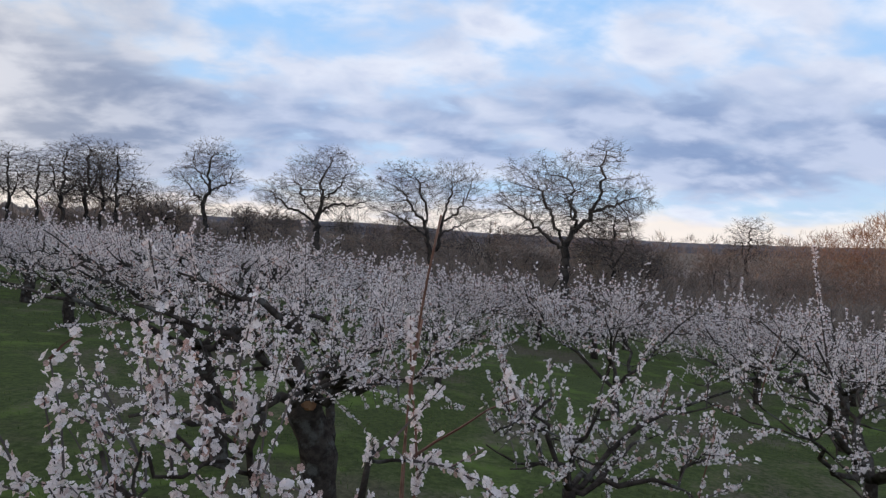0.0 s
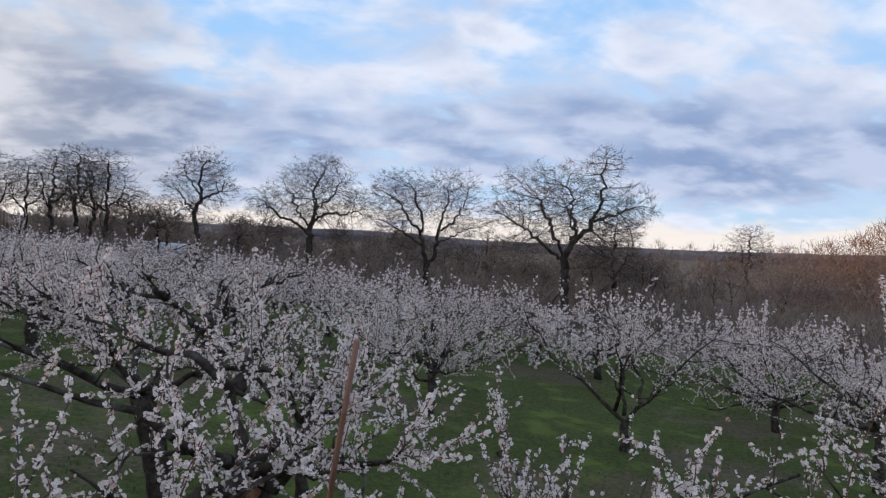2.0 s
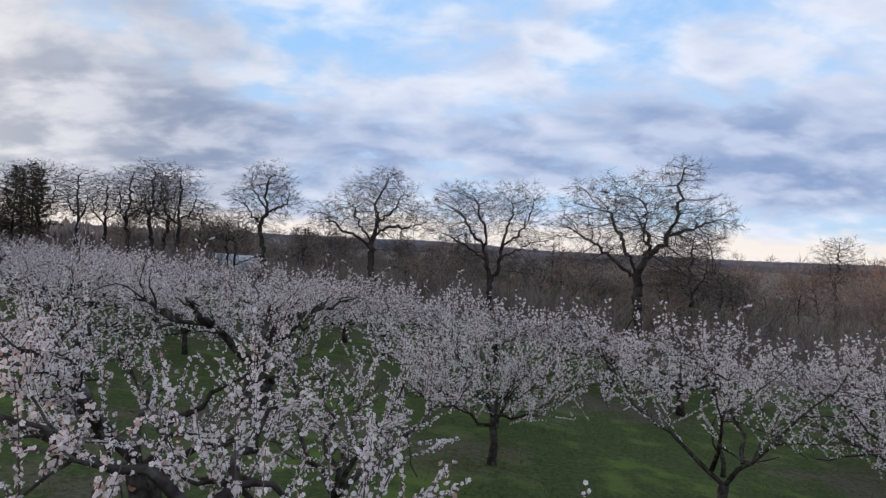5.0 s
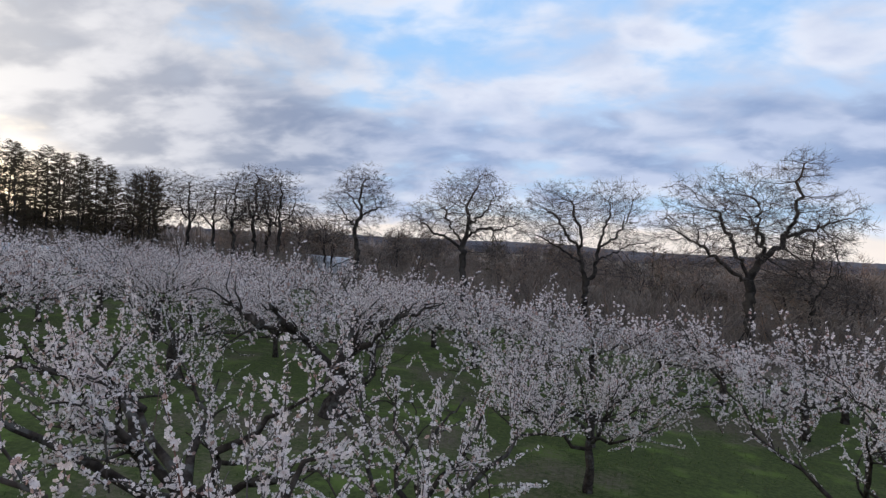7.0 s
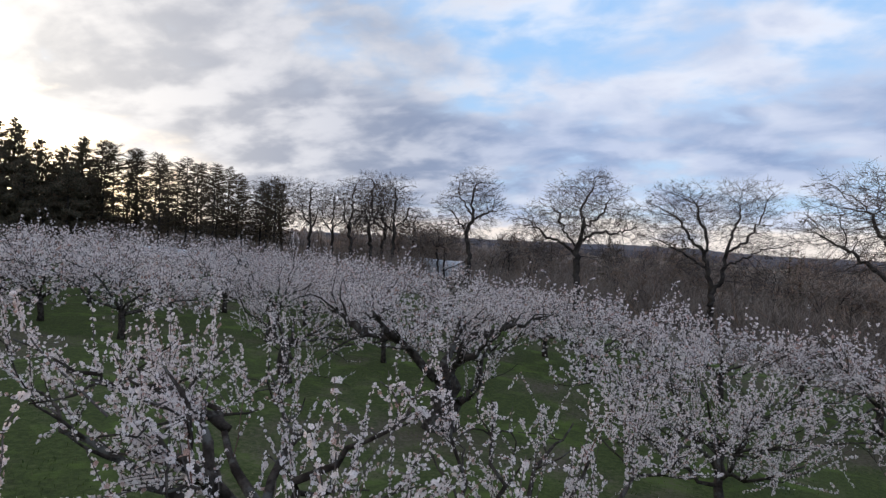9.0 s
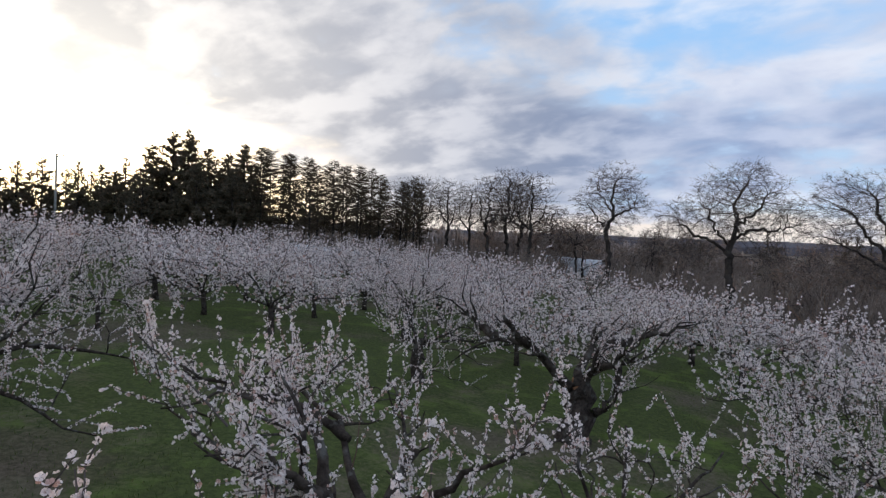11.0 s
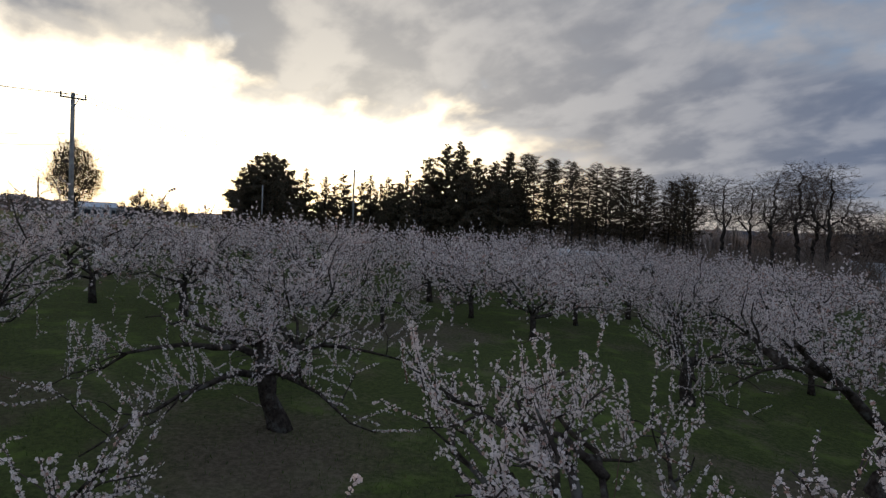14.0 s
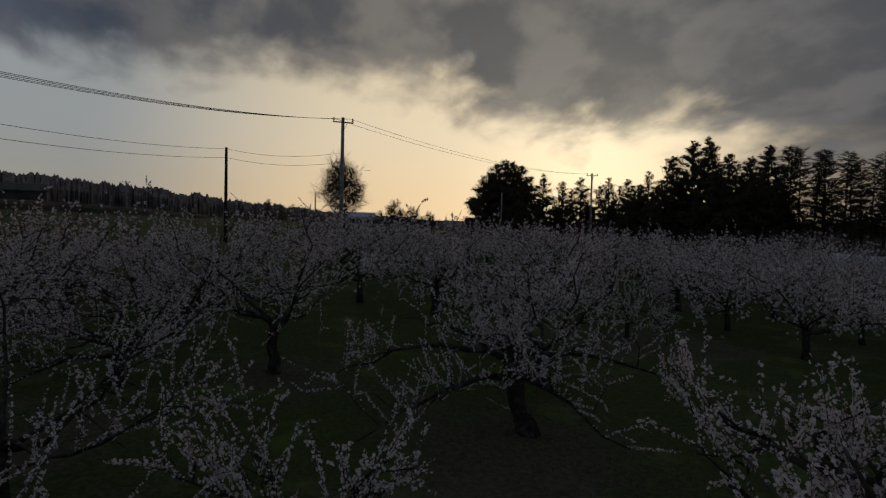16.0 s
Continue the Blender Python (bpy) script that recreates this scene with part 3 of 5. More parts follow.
grown(-3.15, 9.0, [(-3.15, 9.0, -0.35), (-3.22, 8.98, 0.8), E_FORK], E_LIMBS, seed=13, detail=2, trunk_r=0.16, spread=1.3, top=3.1, shoots=390, reach=0.9, label="old plum tree with wide dark limbs in blossom", wands=[local(-3.15, 9.0, p) for p in E_WANDS], stub=True)
F_FORK = (-1.75, 10.2, 0.9)
F_LIMBS = [[F_FORK, (-2.02, 10.0, 1.35), (-2.1, 10.1, 1.6), (-2.3, 10.2, 2.4)], [F_FORK, (-1.5, 9.9, 1.55), (-1.1, 9.9, 2.02), (-0.9, 9.6, 2.4)], [F_FORK, (-2.0, 10.6, 1.8), (-2.2, 11.0, 2.4)],
           [F_FORK, (-1.0, 11.0, 1.5), (-0.5, 12.2, 1.7), (-0.3, 12.6, 2.0)], [F_FORK, (-1.9, 11.6, 1.5), (-1.8, 13.2, 1.7)]]
grown(-1.75, 10.25, [(-1.75, 10.25, -0.5), (-1.72, 10.24, 0.3), F_FORK], F_LIMBS, seed=26, detail=2, trunk_r=0.085, spread=1.4, top=2.75, shoots=185, reach=0.95, label="plum tree with several slender grey stems in blossom")
H_FORK = (-6.3, 4.7, 1.3)
H_LIMBS = [[H_FORK, (-5.9, 5.1, 1.9), (-5.45, 5.5, 2.45)], [H_FORK, (-6.3, 5.3, 1.7), (-6.3, 5.75, 2.0)], [H_FORK, (-6.1, 4.3, 1.8), (-5.9, 3.9, 2.3)], [H_FORK, (-6.9, 4.4, 1.8), (-7.3, 4.0, 2.2)]]
grown(-6.35, 4.65, [(-6.35, 4.65, -0.1), (-6.33, 4.66, 0.6), H_FORK], H_LIMBS, seed=27, detail=2, trunk_r=0.08, spread=0.9, top=2.65, shoots=130, reach=0.85)
R_FORK = (8.9, 13.7, 0.2)
R_LIMBS = [[R_FORK, (8.0, 13.9, 0.42), (7.1, 14.1, 0.55), (6.4, 14.0, 1.0), (5.9, 13.9, 1.5)], [R_FORK, (8.0, 13.3, 1.0), (7.2, 13.0, 1.5)], [R_FORK, (8.4, 14.8, 1.0), (7.8, 15.8, 1.6)],
           [R_FORK, (9.8, 13.6, 0.9), (10.8, 13.4, 1.6)], [R_FORK, (9.0, 12.7, 0.9), (8.8, 11.7, 1.5)], [R_FORK, (9.2, 14.6, 1.2), (9.6, 15.4, 1.9)]]
R_WAND = [(6.6, 13.9, 1.1), (6.52, 13.7, 2.0), (6.45, 13.5, 2.7)]
grown(8.95, 13.7, [(8.95, 13.7, -1.2), (8.93, 13.7, -0.4), R_FORK], R_LIMBS, seed=14, detail=1, trunk_r=0.11, spread=1.9, top=2.6, shoots=260, wands=[local(8.95, 13.7, R_WAND)], label="plum tree with a long low limb in blossom")
V_LIMBS = [[(4.22, 14.77, -0.15), (3.73, 14.92, 0.3), (2.9, 15.1, 0.95), (2.3, 15.2, 1.6), (2.0, 15.3, 2.2)],
           [(4.22, 14.77, -0.15), (4.69, 14.6, 0.54), (5.13, 14.43, 0.95), (5.6, 14.2, 1.6), (5.9, 14.1, 2.1)],
           [(4.0, 14.8, 0.1), (3.9, 14.2, 0.8), (3.7, 13.4, 1.4), (3.4, 12.9, 1.8)],
           [(4.5, 14.7, 0.3), (4.6, 15.6, 1.1), (4.4, 16.4, 1.8)],
           [(4.2, 14.8, 0.0), (4.15, 14.9, 1.0), (4.3, 14.9, 1.9)]]
near_tree(4.26, 14.79, seed=15, detail=1, trunk=local(4.26, 14.79, [(4.26, 14.79, -0.9), (4.24, 14.78, -0.5), (4.22, 14.77, -0.12)]), trunk_r=0.10, limbs=[local(4.26, 14.79, p) for p in V_LIMBS], spread=2.2, top=3.0, shoots=190, hang=0.1, label="young plum tree with forked trunk in blossom", reach=1.05)
near_tree(0.03, 16.1, seed=16, detail=1, trunk_r=0.085, trunk_h=1.0, spread=1.9, top=3.4, n_limb=6, shoots=280, hang=0.25, label="slender plum tree in blossom")
ARCH_LIMBS = [[(-6.15, 18.2, 0.9), (-6.38, 17.96, 1.48), (-6.9, 17.69, 1.82), (-7.67, 17.24, 1.97), (-8.09, 16.96, 1.83), (-8.4, 16.7, 1.3)],
              [(-5.9, 18.3, 0.7), (-5.72, 18.27, 1.3), (-5.56, 18.33, 1.9), (-5.0, 18.5, 2.5)],
              [(-6.0, 18.3, 0.9), (-6.0, 18.9, 1.5), (-6.3, 19.8, 2.0), (-6.6, 20.8, 2.3)],
              [(-6.9, 17.69, 1.8), (-7.1, 17.2, 2.2), (-7.2, 16.6, 2.5)],
              [(-5.7, 18.3, 1.3), (-5.0, 17.8, 1.7), (-4.2, 17.3, 2.1)],
              [(-7.6, 17.3, 1.95), (-8.4, 17.6, 2.2), (-9.2, 17.8, 2.4)],
              [(-5.6, 18.35, 0.4), (-5.35, 18.45, 0.62), (-5.2, 18.5, 0.9)],
              [(-5.5, 18.4, 1.9), (-4.6, 19.2, 2.2), (-3.8, 19.8, 2.5)]]
near_tree(-6.1, 18.4, seed=18, detail=1, trunk=local(-6.1, 18.4, [(-6.05, 18.35, -0.5), (-6.05, 18.33, 0.2), (-6.0, 18.3, 0.95)]), trunk_r=0.36, limbs=[local(-6.1, 18.4, p) for p in ARCH_LIMBS], spread=2.2, top=3.6, shoots=210, hang=0.6, limb_r=0.135, label="very old plum tree with a thick split trunk and arching limb", stub=True)
STUMP_TOP = (-12.2, 8.28, 1.75)
STUMP_LIMBS = [[STUMP_TOP, (-12.33, 7.7, 2.02), (-12.45, 6.9, 2.05), (-12.6, 5.8, 1.8), (-12.4, 4.7, 1.4)],
               [STUMP_TOP, (-12.07, 8.8, 2.05), (-11.85, 9.6, 2.05), (-11.5, 10.5, 1.8), (-11.3, 11.3, 1.6)],
               [(-12.2, 8.3, 1.5), (-11.4, 8.3, 1.75), (-10.4, 8.6, 1.6), (-9.5, 8.9, 1.35), (-8.9, 9.2, 1.2)],
               [(-12.2, 8.3, 1.4), (-11.9, 7.7, 1.65), (-11.1, 6.7, 1.5), (-10.4, 5.9, 1.25), (-9.8, 5.3, 1.1)],
               [STUMP_TOP, (-13.0, 8.6, 2.1), (-13.9, 9.0, 2.2), (-14.6, 9.3, 2.2)],
               [STUMP_TOP, (-12.0, 8.2, 2.2), (-11.4, 8.0, 2.4)],
               [STUMP_TOP, (-12.9, 7.6, 2.2), (-13.6, 7.0, 2.3), (-14.3, 6.4, 2.3)]]
near_tree(-12.15, 8.6, seed=19, detail=1, trunk=local(-12.15, 8.6, [(-12.1, 8.62, 0.3), (-12.17, 8.41, 1.1), STUMP_TOP]), trunk_r=0.19, limbs=[local(-12.15, 8.6, p) for p in STUMP_LIMBS], spread=1.8, top=2.45, shoots=400, limb_r=0.085, label="old plum tree with a thick broken-topped dark trunk", stub=True)
near_tree(-15.6, 23.8, seed=22, detail=1, trunk_r=0.2, trunk_h=1.3, spread=2.4, top=3.4, n_limb=6, shoots=270, label="old plum tree with a dark bent trunk in blossom")
near_tree(-11.1, 18.9, seed=17, detail=1, trunk_r=0.17, trunk_h=1.2, spread=2.3, top=3.3, n_limb=6, shoots=280)
near_tree(-22.8, 8.2, seed=28, detail=1, trunk_r=0.15, trunk_h=1.2, spread=2.4, top=3.2, n_limb=6, shoots=260)
near_tree(-20.6, 14.5, seed=20, detail=1, trunk_r=0.08, trunk_h=1.1, spread=2.0, top=3.0, n_limb=5, shoots=230)
near_tree(-15.5, 3.4, seed=21, detail=1, trunk_r=0.13, trunk_h=1.2, spread=2.9, top=3.3, n_limb=7, shoots=360)


# open grass between the rows
CLEARINGS = ((-9.6, 12.0), (-7.8, 15.4), (-15.7, 14.6), (4.5, 10.8), (4.5, 19.4), (2.5, 23.4), (-12.6, 14.0))


def orchard():
    """The rest of the orchard on its loose planting grid."""
    rng = np.random.default_rng(77)
    mids = [plum_tree(30 + k, 1, trunk_r=r, trunk_h=h, spread=s, top=3.1, n_limb=7, shoots=290) for k, (r, h, s) in enumerate(((0.09, 0.9, 2.9), (0.12, 1.0, 3.1), (0.08, 1.0, 2.8), (0.11, 0.8, 3.0)))]
    fars = [plum_tree(40 + k, 0, trunk_r=r, trunk_h=h, spread=s, top=3.15, n_limb=7, shoots=270) for k, (r, h, s) in enumerate(((0.10, 0.9, 2.9), (0.12, 1.0, 3.0), (0.09, 1.0, 2.8), (0.13, 0.9, 3.1)))]
    used = {}
    for i in range(-14, 9):
        for j in range(-5, 16):
            x, y = i * 4.6 + (j % 2) * 2.1 + rng.normal() * 0.5, j * 4.5 + 1.2 + rng.normal() * 0.5
            edge = 36.0 - 0.55 * x if x > -32 else 53.6
            if y > edge or x > 32 or x < -46 or (y < 3 and x > -1):
                continue
            if (x < -36 and y < 9) or (x < -27 and y < 1):
                continue
            if min(math.hypot(x - a, y - b) for a, b in NEAR) < 3.2 or math.hypot(x, y) < 3.0:
                continue
            if min(math.hypot(x - a, y - b) for a, b in CLEARINGS) < 2.6:
                continue
            if 0.8 < x < 4.0 and 4 < y < 14:
                continue
            d = math.hypot(x, y - 4)
            kind = mids if d < 19 else fars
            src = kind[rng.integers(len(kind))]
            turn, size = rng.uniform(0, 360), rng.uniform(0.88, 1.06)
            m = pose(x, y, float(ground_z(x, y)), 0, 0, turn)
            if src.name not in used:
                used[src.name] = True
                stand(src, x, y, turn, 1.0)
            else:
                ob = copy_thing(src, m)
                ob.scale = (size, size, size)
    for src in mids + fars:
        if src.name not in used:
            stand(src, -30 - 4 * mids.count(src), 30, 0)


orchard()

# ---- bare trees beyond the orchard ----


def bare_tree(name, seed, height, boughs=None, trunk_r=0.3, spread=0.5, levels=4, label="", lean=0.0, twig_r=0.018, thick=1.0, first=0.3, n_main=7, crooked=0.30, twig=None):
    """A leafless tree with crooked limbs. boughs: main limbs as lines from the foot, in parts of the height."""
    rng = np.random.default_rng(seed)
    root = new(name)
    tagged(root, label, "tree")
    tg, lg, wg = Geo(), Geo(), Geo()
    mains = []
    if boughs:
        for k, (r0, pts) in enumerate(boughs):
            L = smooth_line(np.array(pts, float) * height, 16)
            L[1:] += rng.normal(size=(15, 3)) * height * 0.006
            r = (r0 * np.linspace(1, 0, 16) ** 0.9 + 0.0022) * height
            g = tg if k == 0 else Geo()
            g.tube(L, r, 7, 0.08, rng)
            if k:
                part("limb", g, M_FAR_BARK, root, smooth=True)
            mains.append((L, r, k))
    else:
        T = stem(rng, (0, 0, -0.2), (lean, 0.02, 1), height * 0.9, 12, 0.07, 0.03)
        r = trunk_r * np.linspace(1.1, 0.12, 13)
        tg.tube(T, r, 7, 0.08, rng)
        mains.append((T, r, 0))
        for k in range(n_main):
            i = int(first * 12 + k * (10.5 - first * 12) / n_main) + 1
            a = k * 2.4 + rng.normal() * 0.4
            d = np.array((math.cos(a), math.sin(a), rng.uniform(0.5, 1.1)))
            L = stem(rng, T[i], d, height * spread * rng.uniform(0.7, 1.1) * (1 - 0.04 * i), 9, crooked * 0.6, 0.02)
            rr = np.linspace(r[i] * 0.65, 0.02, 10)
            g = Geo()
            g.tube(L, rr, 6, 0.06, rng)
            part("limb", g, M_FAR_BARK, root, smooth=True)
            mains.append((L, rr, k + 1))
    level = mains
    for lev in range(levels):
        nxt = []
        geo = lg if lev < 1 else wg
        size = height * (0.25, 0.16, 0.10, 0.065)[lev]
        count = (8, 5.5, 3.6, 2.0)[lev]
        for L, r, k in level:
            lo = 0.30 if lev == 0 else 0.25
            for _ in range(int(count * thick + rng.random())):
                u = rng.uniform(lo, 1.0) * (len(L) - 1)
                i = min(int(u), len(L) - 2)
                p = L[i] + (L[i + 1] - L[i]) * (u - i)
                along = L[i + 1] - L[i]
                along = along / (np.linalg.norm(along) + 1e-9)
                out = np.array((p[0], p[1], 0)) / (height * 0.5)
                d = along * 0.6 + rng.normal(size=3) * (0.75, 0.75, 0.5) + np.array((0, 0, 0.2)) + out * 0.45
                steps = (6, 4, 3, 2)[lev]
                S = stem(rng, p, d, size * rng.uniform(0.6, 1.25), steps, crooked * (1.0, 0.9, 0.8, 0.7)[lev], 0.02)
                r0 = max(twig_r * (2.8, 1.8, 1.2, 0.9)[lev], min(r[i] * 0.6, twig_r * 4.5))
                rr = np.linspace(r0, twig_r * 0.55, steps + 1)
                geo.tube(S, rr, 4 if lev == 0 else 3)
                nxt.append((S, rr, k))
        level = nxt
    part("trunk", tg, M_FAR_BARK, root, smooth=True)
    tagged(part("branchwork", lg, twig or M_FAR_BARK, root, smooth=True), kind="stuff")
    tagged(part("fine_growth", wg, twig or M_FAR_TWIG, root), kind="stuff")
    return root


def filled_tree(seed, height, lobes, limbs, trunk_r, label, points=1500, step=0.17, twist=0.24, twig_r=0.0078, sprays=8, spray=1.0):
    """A leafless tree whose branches grow until they fill the lobes of its crown.
    lobes: x, y, z, half width, half height, share; limbs: main lines; both in parts of the height."""
    rng = np.random.default_rng(seed)
    root = new("bare_tree")
    tagged(root, label, "tree")
    # places that the branches reach for
    goal = []
    for x, y, z, rx, rz, share in lobes:
        p = rng.normal(size=(int(points * share), 3))
        p /= np.linalg.norm(p, axis=1)[:, None]
        p *= (rng.random(len(p)) ** 0.5 * (1 + 0.10 * rng.normal(size=len(p))))[:, None] * (rx, rx, rz)
        goal.append(p * 1.04 + (x, y, z))
    goal = np.concatenate(goal) * height
    pos, parent = [], []
    for k, line in enumerate(limbs):
        L = smooth_line(np.array(line, float) * height, max(4, int(len(line) * 5)))
        L[1:-1] += rng.normal(size=(len(L) - 2, 3)) * height * 0.008
        last = -1
        if k:
            last = int(np.argmin(np.linalg.norm(np.array(pos) - L[0], axis=1)))
            L = L[1:]
        for p in L:
            pos.append(p)
            parent.append(last)
            last = len(pos) - 1
    pos = [np.array(p) for p in pos]
    alive = np.ones(len(goal), bool)
    near_i = np.zeros(len(goal), int)
    near_d = np.full(len(goal), 1e9)
    fresh = 0
    low = 0.24 * height
    for _ in range(70):
        add = np.array(pos[fresh:])
        d = np.linalg.norm(goal[:, None] - add[None], axis=2) + np.where(add[:, 2] < low, 50.0, 0.0)
        j = d.argmin(1)
        dj = d[np.arange(len(goal)), j]
        better = dj < near_d
        near_d[better], near_i[better] = dj[better], j[better] + fresh
        alive &= near_d > step * 1.5
        use = alive & (near_d < step * 16)
        if not use.any():
            break
        fresh = len(pos)
        P = np.array(pos)
        to = goal[use] - P[near_i[use]]
        to /= np.linalg.norm(to, axis=1)[:, None] + 1e-9
        pull = np.zeros_like(P)
        np.add.at(pull, near_i[use], to)
        for i in np.unique(near_i[use]):
            v = pull[i] / (np.linalg.norm(pull[i]) + 1e-9) + rng.normal(size=3) * twist
            if parent[i] >= 0:
                v = v + 0.35 * (P[i] - P[parent[i]]) / (np.linalg.norm(P[i] - P[parent[i]]) + 1e-9)
            v[2] *= 0.72
            pos.append(P[i] + v / np.linalg.norm(v) * step)
            parent.append(int(i))
        if len(pos) - fresh == 0 or len(pos) > 12000:
            break
    n = len(pos)
    P = np.array(pos)
    kids = [[] for _ in range(n)]
    for i, q in enumerate(parent):
        if q >= 0:
            kids[q].append(i)
    area = np.zeros(n)
    for i in range(n - 1, -1, -1):
        area[i] += twig_r ** 2.0 if not kids[i] else 0
        if parent[i] >= 0:
            area[parent[i]] += area[i]
    r = area ** 0.5
    r *= np.where(r > 0.03, np.minimum(1.0, trunk_r / r[0]) if r[0] > 0 else 1.0, 1.0)
    r = np.maximum(r, twig_r)
    # cut into runs, each following its thickest child
    tg, bg, wg = Geo(), Geo(), Geo()
    todo, first = [0], True
    while todo:
        i = todo.pop()
        run = [parent[i], i] if parent[i] >= 0 else [i]
        while kids[i]:
            c = max(kids[i], key=lambda k: area[k])
            todo += [k for k in kids[i] if k != c]
            i = c
            run.append(i)
        if len(run) < 2:
            continue
        rr = r[run].copy()
        rr[0] = rr[1]
        fat = rr.max()
        if first:
            tg.tube(P[run], rr, 8, 0.06, rng)
            first = False
        elif fat > 0.055:
            g = Geo()
            g.tube(P[run], rr, 6)
            part("limb", g, M_FAR_BARK, root, smooth=True)
        elif fat > 0.022:
            bg.tube(P[run], rr, 4)
        else:
            wg.tube(P[run], rr, 3)
    # fine sprays at the tips, reaching outwards in flat layers
    tips = [i for i in range(n) if not kids[i] and P[i][2] > low]
    mid = P[tips].mean(0)
    for i in tips:
        away = (P[i] - mid) / (np.linalg.norm(P[i] - mid) + 1e-9)
        for _ in range(sprays):
            v = (P[i] - P[parent[i]]) / step * 0.6 + away * (0.45, 0.45, 0.2) + rng.normal(size=3) * (0.7, 0.7, 0.34)
            S = stem(rng, P[i], v, rng.uniform(0.25, 0.8) * spray, 3, 0.25)
            wg.tube(S, (twig_r * 0.8, twig_r * 0.7, twig_r * 0.55, twig_r * 0.35), 3)
    part("trunk", tg, M_FAR_BARK, root, smooth=True)
    tagged(part("branchwork", bg, M_FAR_BARK, root, smooth=True), kind="stuff")
    tagged(part("fine_growth", wg, M_FAR_TWIG, root), kind="stuff")
    return root


def at(ob, yaw, dist, turn=0.0, size=1.0, eye=(0.08, 4.0)):
    """Stands a thing at a bearing (degrees to the left of north) and distance from a spot on the path."""
    x, y = eye[0] - math.sin(radians(yaw)) * dist, eye[1] + math.cos(radians(yaw)) * dist
    ob.matrix_basis = pose(x, y, float(ground_z(x, y)) - 0.05, 0, 0, turn) @ Matrix.Scale(size, 4)
    return ob


LOCUST = "tall leafless tree with crooked dark limbs above the orchard"
BIG = filled_tree(51, 12.8, ((-0.08, 0, 0.71, 0.32, 0.20, 0.42), (0.28, 0.03, 0.68, 0.19, 0.14, 0.20), (0.20, 0, 0.91, 0.11, 0.09, 0.09), (-0.33, 0, 0.63, 0.13, 0.08, 0.08), (0.05, -0.1, 0.56, 0.32, 0.13, 0.17), (0.14, 0, 0.8, 0.1, 0.1, 0.06), (0.22, 0.05, 0.40, 0.22, 0.07, 0.07), (-0.22, 0.0, 0.46, 0.18, 0.06, 0.06)),
                  ([(0, 0, -0.02), (0.01, 0, 0.2), (0.0, 0.01, 0.40), (0.05, 0.02, 0.50), (0.14, 0.0, 0.60), (0.19, -0.02, 0.72), (0.18, 0, 0.84), (0.20, 0, 0.94)],
                   [(0.0, 0.01, 0.40), (-0.06, 0.04, 0.50), (-0.10, 0.05, 0.60), (-0.16, 0.06, 0.72)],
                   [(0.0, 0, 0.38), (-0.12, -0.05, 0.47), (-0.24, -0.04, 0.56)],
                   [(0.05, 0.02, 0.50), (0.03, -0.06, 0.62), (0.02, -0.06, 0.75)],
                   [(0.14, 0, 0.60), (0.24, 0.04, 0.64), (0.34, 0.04, 0.68)],
                   [(0.02, 0.0, 0.44), (0.04, 0.14, 0.56), (0.0, 0.18, 0.68)]), 0.34, "wide leafless tree with crooked limbs and one tall leader", 4600)
at(BIG, -12.0, 41, -11, 0.97)
TWIN = filled_tree(52, 12.7, ((-0.21, 0, 0.78, 0.24, 0.19, 0.34), (0.13, 0, 0.79, 0.24, 0.19, 0.34), (-0.28, 0, 0.60, 0.21, 0.09, 0.14), (0.26, 0, 0.58, 0.20, 0.08, 0.12), (-0.05, 0.05, 0.66, 0.2, 0.12, 0.06), (-0.12, 0, 0.44, 0.2, 0.07, 0.08), (0.16, 0, 0.40, 0.18, 0.07, 0.07)),
                   ([(-0.02, 0, -0.02), (-0.03, 0, 0.3), (-0.06, 0, 0.50), (-0.06, 0, 0.62), (-0.11, 0.02, 0.74), (-0.14, 0.02, 0.84)],
                    [(-0.03, 0, 0.25), (0.04, 0.03, 0.36), (0.05, 0.03, 0.52), (0.09, 0.03, 0.64), (0.12, 0.02, 0.78)],
                    [(-0.06, 0, 0.52), (-0.17, 0.02, 0.62), (-0.24, 0.02, 0.74)],
                    [(-0.04, 0, 0.40), (-0.16, -0.05, 0.50), (-0.28, -0.04, 0.56)],
                    [(0.06, 0.03, 0.54), (0.18, 0.0, 0.62), (0.24, 0.0, 0.74)],
                    [(0.05, 0.03, 0.44), (0.16, 0.04, 0.50), (0.27, 0.03, 0.56)]), 0.28, "leafless twin-trunked tree with crooked limbs", 4200)
at(TWIN, 1.0, 53, 1, 0.95)
